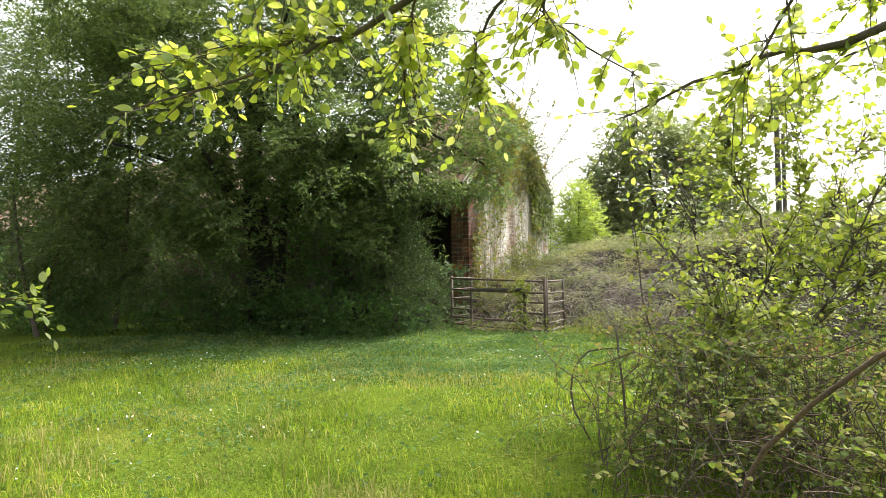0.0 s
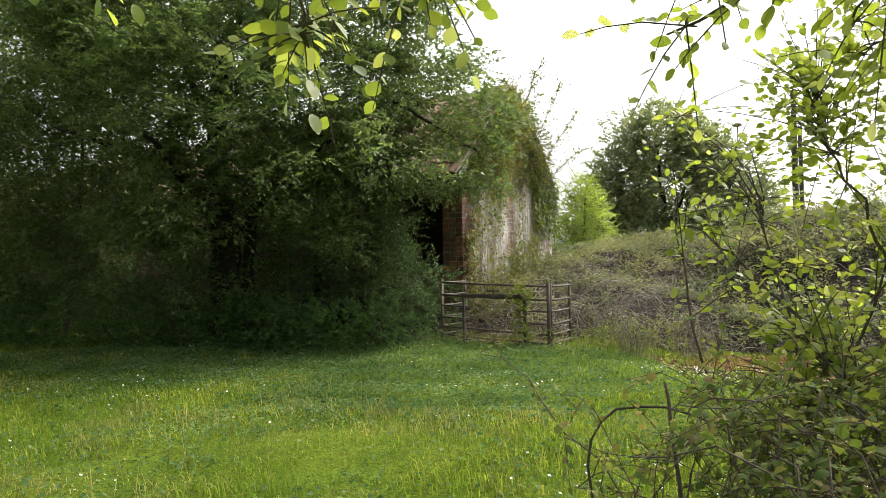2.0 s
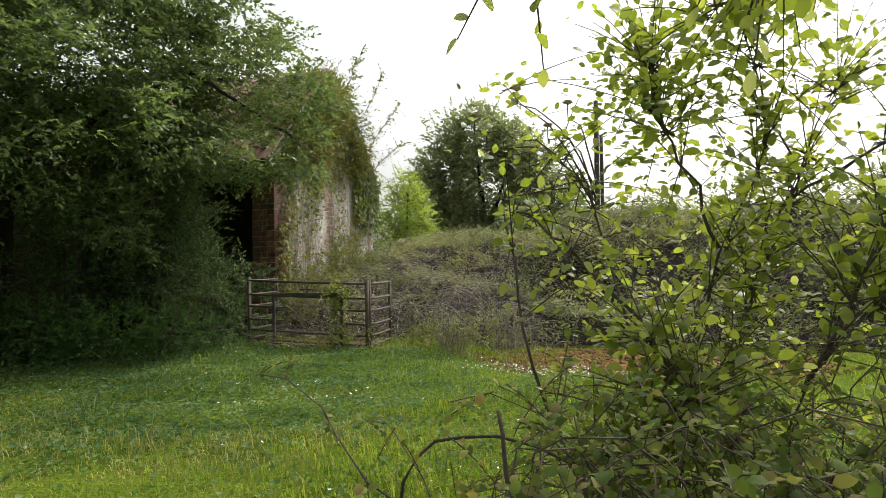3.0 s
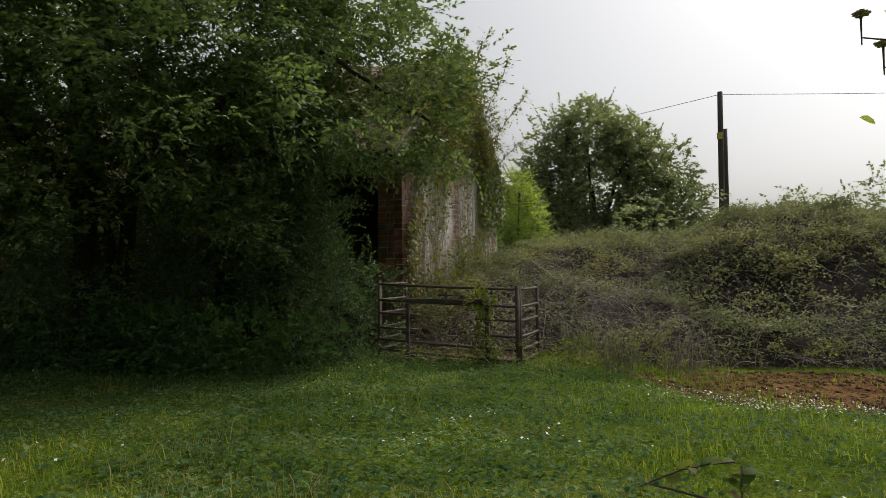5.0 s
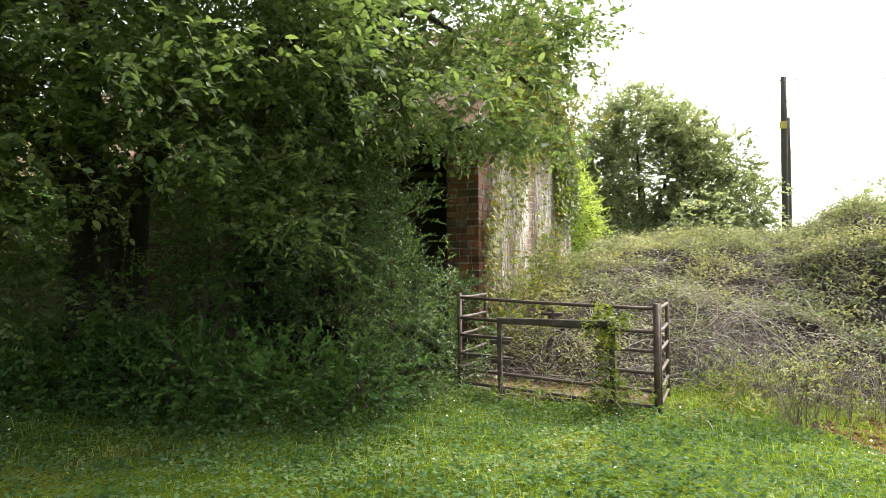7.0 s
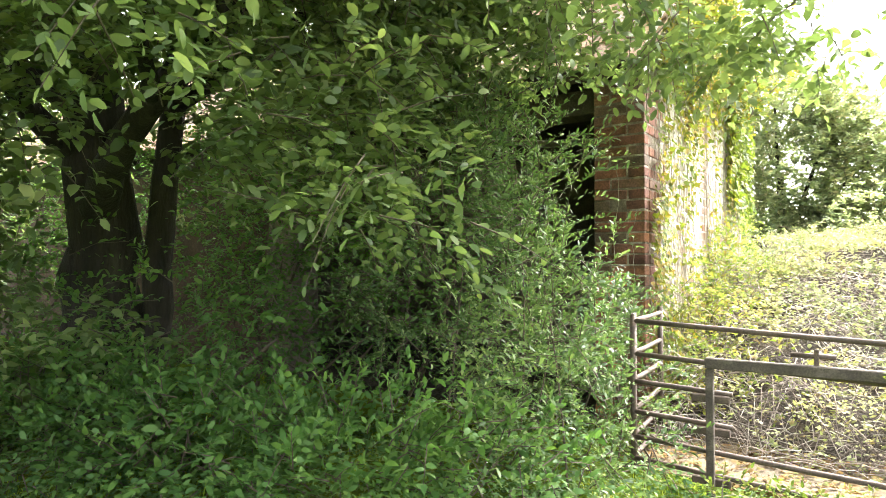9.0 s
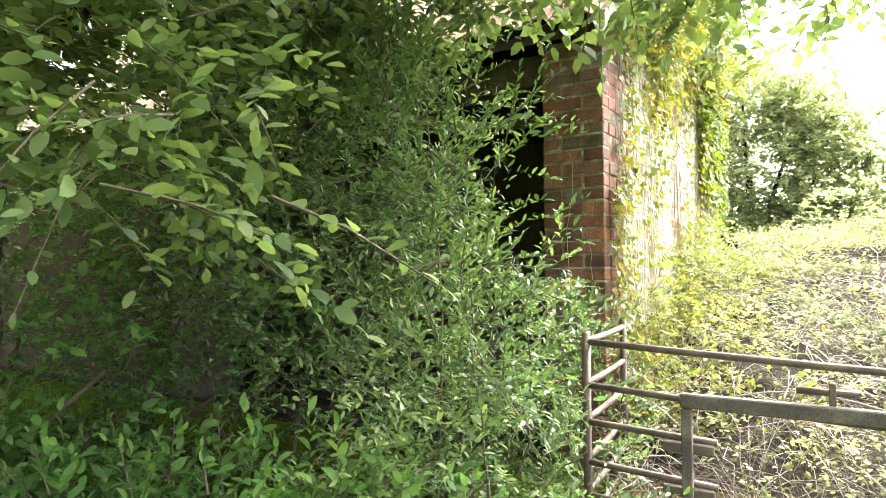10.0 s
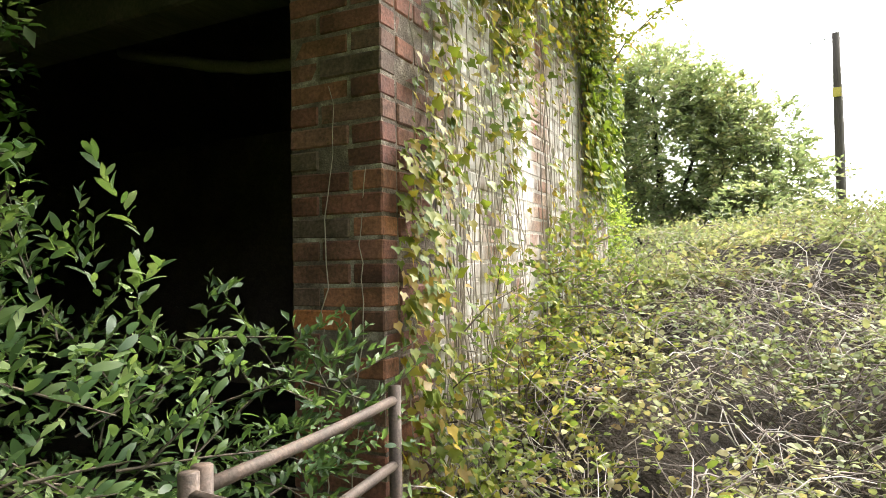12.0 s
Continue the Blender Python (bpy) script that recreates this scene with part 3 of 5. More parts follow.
# ---- the big tree over the barn front ----
rng = np.random.default_rng(21)


def clear_of_walk(p, open_trunk=True):
    """Keeps leaves off the trodden line and out of the barn's walls."""
    px, py, pz = p[:, 0], p[:, 1], p[:, 2]
    t = np.clip((py - 5.9) / 3.9, 0, 1)
    edge = -4.9 - 0.45 * np.sin(t * 1.57) - 0.05
    low = (pz < 2.1) & (px > edge - 0.25) & (py < 10.5)
    pen = (pz < 1.0) & (px > np.where(py < 10.5, -5.72, -5.95)) & (py > 10.35)
    inside = (py > CY - 0.03) & (px < CX + 0.02) & (pz < 2.45 + np.clip(py - 11.5, 0, 2.0) * 0.95)
    bay = (py - 9.84 > 0.6 * (-5.27 - px)) & (px < -5.4) & (pz > 1.3 + 0.2 * np.sin(9 * px)) & (pz < 1.3 + 0.46 * np.hypot(px + 5.27, py - 9.84)) & (px > -8.2) & (px < -6.0 - 0.35 * (py < 10.15))
    yaw = np.degrees(np.arctan2(-(px + 5.15), py - 7.49))
    el = np.degrees(np.arctan2(pz - 1.16, np.hypot(px + 5.15, py - 7.49)))
    hollow = open_trunk & (yaw > 64 + 2 * np.sin(3 * pz)) & (yaw < 74) & (el > -1) & (el < 15 + 4 * np.sin(5 * px)) & (np.sin(37 * px + 51 * py + 43 * pz) < 0.8)
    return ~(low | pen | inside | bay | hollow)


def clear_low(p):
    """As above, and off the short hurdle by the pillar."""
    hurdle_side = (p[:, 2] > 0.42) & (p[:, 1] > 9.2) & (p[:, 1] < 10.95) & (p[:, 0] > -6.16 + (10.62 - p[:, 1]) * 0.42)
    return clear_of_walk(p, False) & ~hurdle_side


tree = thing("willow_tree", "big dark leafy tree spreading over the barn front", "tree", (-9.4, 9.3, 0))
T0 = np.array((-9.4, 9.3, 0))
rel = lambda pts: [np.asarray(p, float) - T0 for p in pts]
limb("trunk", rel([(-9.4, 9.3, -0.15), (-9.36, 9.27, 0.8), (-9.3, 9.2, 1.7), (-9.4, 9.15, 3.0), (-9.3, 9.2, 4.6)]), 0.3, 0.12, M_BARK, tree, 16, 14, 0.015, rng)
limb("trunk", rel([(-9.15, 9.45, -0.15), (-9.1, 9.5, 1.0), (-9.0, 9.55, 2.3), (-8.75, 9.7, 4.4)]), 0.12, 0.06, M_BARK, tree, 14, 10, 0.012, rng)
BOUGHS = [[(-9.3, 9.2, 1.5), (-8.7, 8.95, 1.75), (-8.05, 8.85, 2.05), (-7.2, 9.1, 2.75), (-6.4, 9.8, 3.5)],
          [(-9.35, 9.2, 1.8), (-9.1, 8.5, 2.3), (-8.5, 7.6, 2.7), (-7.9, 7.0, 2.75)],
          [(-9.35, 9.2, 2.2), (-10.2, 8.4, 2.9), (-11.3, 7.6, 3.4)],
          [(-9.0, 9.55, 2.3), (-7.9, 10.2, 3.1), (-7.0, 10.5, 3.5), (-6.4, 10.8, 3.7)],
          [(-9.4, 9.15, 3.0), (-8.6, 8.8, 4.2), (-7.8, 8.6, 5.4)],
          [(-9.4, 9.15, 3.2), (-10.4, 9.3, 4.6), (-11.2, 9.4, 5.8)],
          [(-6.4, 9.8, 3.5), (-5.9, 10.2, 3.1), (-5.4, 10.6, 2.7)],
          [(-8.05, 8.85, 2.05), (-7.4, 8.4, 2.2), (-6.7, 8.3, 2.15)],
          [(-7.2, 9.1, 2.75), (-6.6, 9.0, 2.9), (-6.0, 9.1, 2.85)]]
for i, pts in enumerate(BOUGHS):
    limb("bough", rel(pts), (0.125, 0.09, 0.1, 0.07, 0.09, 0.09, 0.026, 0.045, 0.035)[i], 0.018, M_BARK, tree, 14, 8, 0.018, rng)
# The lobe at (-9.0, 6.6, 5.4) is added out of view to shade grass.
CROWN = [((-9.2, 9.2, 4.7), (3.2, 2.7, 2.6)), ((-10.8, 9.2, 6.6), (2.3, 2.0, 1.5)), ((-11.4, 8.7, 5.6), (2.0, 1.7, 1.8)), ((-9.0, 6.6, 5.4), (2.2, 1.2, 0.9)), ((-7.0, 10.6, 2.75), (0.5, 0.4, 0.4)), ((-6.85, 10.0, 2.4), (0.4, 0.3, 0.4)), ((-6.2, 10.3, 2.75), (0.4, 0.3, 0.3)), ((-7.7, 10.6, 2.6), (0.6, 0.4, 0.5)), ((-7.3, 8.6, 1.75), (0.3, 0.25, 0.4)), ((-7.5, 9.4, 4.0), (1.75, 1.5, 1.6)), ((-6.55, 10.5, 3.75), (1.25, 1.0, 1.05)), ((-8.3, 7.9, 3.3), (1.7, 1.3, 1.6)),
         ((-10.6, 7.8, 3.2), (2.0, 1.6, 2.2)), ((-7.1, 9.0, 2.75), (0.9, 0.7, 0.6)), ((-8.6, 8.3, 2.1), (1.5, 0.9, 0.9)), ((-7.9, 9.9, 5.6), (1.7, 1.5, 1.3)),
         ((-6.85, 8.75, 2.1), (0.5, 0.4, 0.4)), ((-6.55, 8.75, 1.65), (0.22, 0.2, 0.42)), ((-7.0, 9.3, 1.9), (0.3, 0.25, 0.35)), ((-9.9, 8.4, 1.5), (1.6, 0.8, 1.1)), ((-5.8, 9.0, 2.55), (0.7, 0.6, 0.42)), ((-5.85, 9.85, 2.62), (0.6, 0.55, 0.36)), ((-6.3, 9.35, 2.92), (0.65, 0.65, 0.4)), ((-6.6, 9.9, 3.0), (0.6, 0.5, 0.45)), ((-7.3, 10.2, 2.65), (0.5, 0.35, 0.4)), ((-5.4, 10.7, 2.62), (0.45, 0.5, 0.45)), ((-5.3, 10.3, 3.2), (0.5, 0.6, 0.4)), ((-7.9, 10.3, 2.8), (0.7, 0.5, 0.5)), ((-8.4, 10.6, 2.9), (0.7, 0.6, 0.55)), ((-9.6, 11.0, 3.2), (1.4, 0.7, 0.7)), ((-6.7, 7.9, 2.9), (1.0, 0.9, 0.9)), ((-5.5, 11.3, 3.4), (0.45, 0.4, 0.35)), ((-6.5, 10.8, 4.5), (0.9, 0.7, 0.7)), ((-7.2, 10.2, 4.9), (0.9, 0.7, 0.7))]
holder = new("crown_frame")
crown = foliage(rng, CROWN, 55, 9, 0.26, 0.086, SMALL, 0.62, M_TREE, M_TWIG, None, inner=0.5, droop=0.18, floor_z=0.5, keep=clear_of_walk, lobes=0.34, clump=17, spread=0.16, lift=0.15, flat=0.5, level=0.6, close=(-5.2, 7.7, 2.5))
twigs = bpy.data.objects["twigs"]
for ob in (crown, twigs):
    ob.parent = tree
    ob.matrix_parent_inverse = Matrix.Translation(-Vector(T0))
bpy.data.objects.remove(holder)


def shrub(name, label, category, at, blobs, *args, **kw):
    """A shrub: an Empty at its base, stems, twigs and leaves."""
    ob = thing(name, label, category, at, kw.pop("group", ""), kw.pop("kind", ""))
    stems, r = kw.pop("stems", 8), kw.pop("stem_r", 0.012)
    srng = kw.pop("rng")
    base = Vector(at)
    before = set(bpy.data.objects)
    foliage(srng, blobs, *args, None, **kw)
    paths = []
    for _ in range(stems):
        c, rad = blobs[srng.integers(len(blobs))]
        end = np.asarray(c) + unit(srng.normal(0, 1, 3)) * np.asarray(rad) * 0.7
        foot = np.array([c[0] + srng.normal(0, rad[0] * 0.35), c[1] + srng.normal(0, rad[1] * 0.35), 0])
        foot[2] = float(ground_z(foot[0], foot[1])) - 0.03
        mid = (foot + end) / 2 + srng.normal(0, 0.08, 3)
        path = spline([foot, mid, end], 7)
        if kw.get("keep") is None or kw["keep"](path[2:]).all():
            paths.append(path)
    if paths:
        rr = np.linspace(r, r * 0.35, 7)[None].repeat(len(paths), 0)
        v, f = tubes(np.array(paths), rr, 5)
        tagged(mesh_np("stems", v, f, M_TWIG, None, True), kind="stuff")
    for o in set(bpy.data.objects) - before:
        o.parent = ob
        o.matrix_parent_inverse = Matrix.Translation(-base)
    return ob


# ---- shrubs at the barn front ----
rng = np.random.default_rng(31)
PRIVET = [((-5.98, 10.3, 0.36), (0.28, 0.22, 0.26)), ((-6.72, 10.15, 1.75), (0.32, 0.22, 0.42)), ((-6.95, 10.1, 2.05), (0.35, 0.25, 0.4)), ((-6.95, 10.15, 0.7), (0.85, 0.5, 0.75)), ((-7.25, 10.1, 1.45), (0.7, 0.38, 0.75)), ((-6.2, 10.0, 0.45), (0.36, 0.4, 0.48)), ((-6.42, 10.05, 1.42), (0.33, 0.24, 0.5)), ((-7.7, 10.25, 2.2), (0.8, 0.4, 0.5)),
          ((-6.45, 10.65, 0.6), (0.34, 0.3, 0.45)), ((-6.65, 10.55, 0.9), (0.16, 0.14, 0.5)), ((-6.55, 10.1, 1.0), (0.4, 0.3, 0.5)), ((-6.3, 10.95, 0.4), (0.25, 0.3, 0.4)), ((-6.62, 11.05, 0.75), (0.26, 0.26, 0.55)), ((-6.85, 10.85, 0.7), (0.35, 0.3, 0.55)), ((-6.5, 11.3, 0.6), (0.2, 0.2, 0.45)), ((-6.4, 11.25, 0.72), (0.17, 0.18, 0.34))]
shrub("privet_bush", "overgrown pale green privet bush beside the hurdle", "bush", (-6.85, 10.4, 0), PRIVET, 72, 14, 0.27, 0.058, SMALL, 0.42, M_PRIVET, M_TWIG,
      rng=rng, inner=0.55, droop=0.05, keep=clear_low, stems=12, stem_r=0.007, lift=0.45, fan=0.65, lobes=0.4, clump=6, spread=0.07, close=(-5.25, 9.6, 1.9))
THICK = [((-8.3, 9.3, 0.6), (1.0, 0.4, 0.6)), ((-9.6, 8.7, 0.7), (1.2, 0.5, 0.7)), ((-8.0, 10.9, 1.6), (0.9, 0.5, 1.0)), ((-9.6, 10.9, 1.9), (1.2, 0.6, 1.0)), ((-8.6, 10.4, 1.2), (1.2, 0.8, 1.3)), ((-10.3, 10.2, 1.2), (1.4, 0.9, 1.4)), ((-12.4, 9.6, 1.4), (1.6, 1.1, 1.6)), ((-14.6, 9.3, 1.6), (1.8, 1.3, 1.9)), ((-17.0, 9.6, 1.0), (2.2, 1.3, 1.2)), ((-20.5, 9.4, 0.9), (2.0, 1.3, 1.1))]
for blob in THICK:
    shrub("thicket_shrub", "dense dark shrub filling the barn front", "shrub", (blob[0][0], blob[0][1], 0), [blob], 30, 10, 0.34, 0.066, SMALL, 0.5, M_UNDER, M_TWIG,
          rng=rng, inner=0.5, keep=clear_low, stems=4, stem_r=0.02, group="barn front shrubs")
LOW = [((-7.0, 9.15, 0.2), (0.6, 0.5, 0.42)), ((-7.9, 8.9, 0.25), (0.8, 0.5, 0.5)), ((-8.9, 8.7, 0.25), (0.9, 0.55, 0.5)), ((-10.2, 8.4, 0.3), (1.0, 0.6, 0.6)), ((-11.7, 7.9, 0.35), (1.1, 0.7, 0.7)), ((-13.4, 7.6, 0.4), (1.2, 0.8, 0.8)), ((-6.45, 9.55, 0.2), (0.4, 0.35, 0.35))]
shrub("undergrowth", "low leafy green undergrowth beneath the tree", "undergrowth", (-8.9, 8.8, 0), LOW, 120, 9, 0.24, 0.066, SMALL, 0.48, M_UNDER, M_TWIG,
      rng=rng, inner=0.35, droop=0.15, keep=clear_low, stems=20, stem_r=0.006, kind="stuff", lift=0.3)
WESTC = [((-13.5, 8.8, 4.0), (2.6, 1.9, 2.6)), ((-16.2, 9.6, 6.0), (2.4, 1.8, 1.7)), ((-12.6, 7.4, 2.2), (1.5, 1.1, 1.5))]
for blobs in ((WESTC[0], WESTC[2]), (WESTC[1],)):
    shrub("hedge_tree", "spreading mid-green tree beyond the big one", "tree", (blobs[0][0][0], blobs[0][0][1], 0), blobs, 44, 9, 0.5, 0.11, TINY, 0.56, M_TREE, M_TWIG,
          rng=rng, inner=0.45, stems=7, stem_r=0.05, group="hedge trees")

# ---- ivy on the gable ----
rng = np.random.default_rng(41)
ivy = thing("ivy", "yellow-green ivy with bare stems climbing the gable", "ivy", (CX, 13.5, 0))
IB = np.array((CX, 13.5, 0))
n = 100
y0 = CY + 0.1 + np.abs(rng.choice([0.15, 0.5, 0.62, 1.0, 1.3, 1.75, 2.1, 2.5, 2.9, 3.3], n) + rng.normal(0, 0.09, n))
lines = []
for y in y0:
    z = np.linspace(0.0, rng.uniform(1.4, 3.3), 16)
    wob = np.cumsum(rng.normal(0, 0.026, 16)) + 0.025 * np.sin(z * rng.uniform(4, 11) + rng.uniform(0, 6))
    lines.append(np.stack([np.full(16, 0.014) + rng.uniform(0, 0.02, 16), y + wob - 13.5, z], -1))
v, f = tubes(np.array(lines), np.linspace(1, 0.5, 16)[None] * rng.uniform(0.002, 0.006, n)[:, None], 4)
tagged(mesh_np("stems", v, f, M_IVYSTEM, ivy, True), kind="stuff")


def ivy_top(y):
    return EAVE + 0.2 + (RIDGE - EAVE) * (1 - np.abs(y - RIDGE_Y) / 1.9)


def ivy_leaves(name, n, ylo, yhi, dens, size, mat, out, seed):
    r = np.random.default_rng(seed)
    y, z = r.uniform(ylo, yhi, n), r.uniform(0.05, RIDGE, n)
    ok = (r.uniform(0, 1, n) < dens(y, z)) & (z < ivy_top(y))
    y, z = y[ok], z[ok]
    k = len(y)
    p = np.stack([r.uniform(0.02, 1, k) ** 1.5 * out(y, z) + 0.02, y - 13.5, z], -1)
    d = np.stack([r.uniform(0.1, 0.7, k), r.normal(0, 0.5, k), r.normal(-0.6, 0.45, k)], -1)
    up = np.stack([np.ones(k), r.normal(0, 0.45, k), r.normal(0.35, 0.4, k)], -1)
    vv, ff = leaf_geometry(p, d, up, size * r.uniform(0.5, 1.25, k), LOBED, 0.8)
    return mesh_np(name, vv, ff, mat, ivy)


patchy = lambda y, z: 0.5 + 0.5 * np.sin(5.1 * y + 1.5 * np.sin(1.9 * z)) * np.cos(2.3 * y + 0.6 * z)
ivy_leaves("leaves", 40000, CY + 0.05, 15.0, lambda y, z: np.clip(0.9 * patchy(y, z) ** 2.0 * (0.45 + 0.55 * sstep(1.9, 2.9, z) + 0.5 * sstep(1.3, 0.5, z)) + sstep(2.45, 3.1, z) * 0.5, 0, 1), 0.054, M_IVY, lambda y, z: 0.07 + 0.13 * sstep(2.5, 3.2, z) + 0.28 * sstep(1.2, 0.2, z), 42)
ivy_leaves("leaves", 15000, 14.3, 15.5, lambda y, z: sstep(14.2, 14.8, y) * sstep(1.6, 2.4, z), 0.07, M_IVYDARK, lambda y, z: 0.05 + 0.05 * np.sin(np.clip(z / 4.4, 0, 1) * 3.0), 43)
v, f = leaf_geometry(np.stack([rng.uniform(0.03, 0.14, 150), rng.normal(CY + 0.14 - 13.5, 0.07, 150), rng.uniform(1.05, 1.72, 150)], -1), np.stack([rng.uniform(0.2, 0.8, 150), rng.normal(-0.3, 0.5, 150), rng.normal(-0.7, 0.3, 150)], -1),
                     np.stack([np.ones(150), rng.normal(-0.5, 0.4, 150), np.full(150, 0.4)], -1), rng.uniform(0.03, 0.055, 150), LOBED, 0.85)
mesh_np("leaves", v, f, M_IVY, ivy)
top_blobs = [((CX + 0.1, 12.4, 3.15), (0.22, 0.6, 0.5)), ((CX + 0.1, 13.3, 3.9), (0.24, 0.7, 0.6)), ((CX + 0.08, 14.5, 3.4), (0.16, 0.5, 0.6))]
shrub("climber", "leafy climber trailing over the gable verge", "climber", (CX + 0.1, 13.2, 0), top_blobs, 130, 9, 0.3, 0.055, SMALL, 0.6, M_IVY, M_TWIG, rng=rng, inner=0.4, stems=0)

shoots = thing("climber", "leafy shoots standing off the gable top", "climber", (CX, 14.6, 0))
SH0 = np.array((CX, 14.6, 0))
for pts in ([(CX, 14.5, 3.4), (CX + 0.15, 14.9, 4.2), (CX + 0.35, 15.2, 4.9)], [(CX, 14.8, 3.0), (CX + 0.3, 15.1, 3.7), (CX + 0.65, 15.3, 4.25)], [(CX, 13.9, 4.0), (CX + 0.1, 14.2, 4.6), (CX + 0.2, 14.5, 5.15)], [(CX, 15.0, 2.6), (CX + 0.3, 15.3, 3.2), (CX + 0.6, 15.6, 3.5)]):
    limb("shoot", [np.array(p) - SH0 for p in pts], 0.01, 0.004, M_TWIG, shoots, 9, 6, 0.012, rng)
    st = spline(pts, 14)[4:].repeat(4, 0)
    pos, d, up, sz, line = sprays(rng, st, rng.normal(0, 0.5, st.shape) + (0.2, 0.2, 0.4), rng.uniform(0.08, 0.22, len(st)), 5, 0.065, 0.1, 0.8, 0.2, 0.5)
    v, f = leaf_geometry(pos - SH0, d, up, sz, SMALL, 0.6)
    tagged(mesh_np("spray", v, f, M_IVY, shoots), kind="stuff")
for x0, lean, top in ((-6.66, 0.05, 1.9), (-6.56, 0.1, 1.6)):
    zz = np.linspace(0.1, top, 9)
    limb("vine", [(x0 - CX + lean * (z / top) + rng.normal(0, 0.012), CY - 0.006 - 13.5, z) for z in zz], 0.0035, 0.0015, M_IVYSTEM, ivy, 24, 5, 0.006, rng)

# ---- the bramble thicket ----
rng = np.random.default_rng(51)


def front_y(x):
    return np.interp(x, [-6.4, -4.7, -4.3, -2.7, 0.2, 3.0, 9.0], [11.3, 11.3, 11.75, 12.45, 13.1, 12.6, 12.0])


def bramble_h(x, y):
    s = np.clip(y - front_y(x), 0, None)
    steep = 0.27 + 0.12 * sstep(-3.9, -2.0, x)
    flat = 4.6 - 0.6 * sstep(-3.9, -2.0, x)
    h = 0.25 * (1 - np.exp(-s / 0.2)) + steep * np.minimum(s, flat) + 0.03 * np.clip(s - flat, 0, 4)
    h += 0.55 * np.exp(-((x + 1.4) ** 2 / 3.0 + (y - 17.4) ** 2 / 4)) + 0.45 * np.exp(-((x - 3.6) ** 2 / 9 + (y - 17.0) ** 2 / 6))
    lumps = 0.5 * (value_noise(x, y, 1.1, 3) - 0.5) + 0.4 * (value_noise(x, y, 0.45, 4) - 0.5) + 0.22 * (value_noise(x, y, 0.2, 5) - 0.5)
    h += sstep(0.1, 1.4, s) * lumps * (0.45 + 0.4 * sstep(-3.5, -1.5, x))
    return np.clip(h, 0, None) + ground_z(x, y)


bramble = thing("bramble_thicket", "wide mounded bramble thicket of grey dead canes and dull leaves", "brambles", (-1, 15, 0), kind="stuff")
BB = np.array((-1.0, 15.0, 0))
# Core sheet added under the canes, dark in place of shade between them.
bx, by = np.arange(-6.35, 12, 0.14), np.arange(11.5, 24, 0.14)
X, Y = np.meshgrid(bx, by, indexing="ij")
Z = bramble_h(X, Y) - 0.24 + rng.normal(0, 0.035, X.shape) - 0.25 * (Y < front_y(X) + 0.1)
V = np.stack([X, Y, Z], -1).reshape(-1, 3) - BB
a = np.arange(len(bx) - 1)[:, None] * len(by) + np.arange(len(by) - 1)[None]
mesh_np("dead_thatch", V, np.stack([a, a + len(by), a + len(by) + 1, a + 1], -1).reshape(-1, 4), M_LITTERSHADE, bramble)


def bramble_points(n, ybias=1.6):
    x = rng.uniform(-6.3, 7.0, n * 2)
    s = rng.uniform(0, 1, n * 2) ** ybias * 9.5
    y = front_y(x) + s
    ok = ~((x < CX + 0.1) & (y < NORTH + 0.3)) & (y < 22)
    return x[ok][:n], y[ok][:n]


n = 4000
x, y = bramble_points(n, 1.5)
h = bramble_h(x, y)
a = rng.uniform(0, 6.28, n)
L = rng.uniform(0.25, 0.8, n)
rise = rng.uniform(-0.1, 0.3, n)
t = np.linspace(0, 1, 7)
cx = x[:, None] + np.cos(a)[:, None] * L[:, None] * (t - 0.5) + rng.normal(0, 0.02, (n, 7))
cy = y[:, None] + np.sin(a)[:, None] * L[:, None] * (t - 0.5) * 0.8 + rng.normal(0, 0.02, (n, 7))
cz = bramble_h(cx, cy) - 0.08 + rise[:, None] * np.sin(t * 3.14) - rng.uniform(0.0, 0.16, n)[:, None]
v, f = tubes(np.stack([cx, cy, cz], -1) - BB, np.linspace(1, 0.6, 7)[None] * rng.uniform(0.0018, 0.0048, n)[:, None], 3)
mesh_np("canes", v, f, M_CANE, bramble)
n = 1700
x, y = bramble_points(n, 2.0)
a = rng.uniform(0, 6.28, n)
hh = np.clip(bramble_h(x, y), 0.15, None) * rng.uniform(0.6, 1.12, n)
t = np.linspace(0, 1, 8)
cx = x[:, None] + np.cos(a)[:, None] * 0.35 * t ** 2 + rng.normal(0, 0.012, (n, 8))
cy = y[:, None] - 0.05 - 0.3 * np.abs(np.sin(a))[:, None] * t ** 2 + rng.normal(0, 0.012, (n, 8))
cz = ground_z(x, y)[:, None] + hh[:, None] * np.sin(t * 1.75)
v, f = tubes(np.stack([cx, cy, cz], -1) - BB, np.linspace(1, 0.5, 8)[None] * rng.uniform(0.0025, 0.006, n)[:, None], 3)
mesh_np("canes", v, f, M_CANE, bramble)
n = 70000
x, y = bramble_points(n, 1.35)
hz = bramble_h(x, y)
patch = sstep(0.3, 0.62, 0.55 * value_noise(x, y, 0.7, 6) + 0.45 * value_noise(x, y, 0.26, 7))
back = sstep(0.3, 3.0, y - front_y(x) + 0.9 * (x > -3.4))
ok = rng.uniform(0, 1, len(x)) < (0.1 + 0.9 * patch) * (0.42 + 0.58 * back)
x, y, hz = x[ok], y[ok], hz[ok]
start = np.stack([x, y, hz - 0.06 + rng.uniform(0, 0.05, len(x))], -1)
way = np.stack([rng.normal(0, 0.6, len(x)), rng.normal(-0.25, 0.6, len(x)), rng.uniform(0.1, 1.0, len(x))], -1)
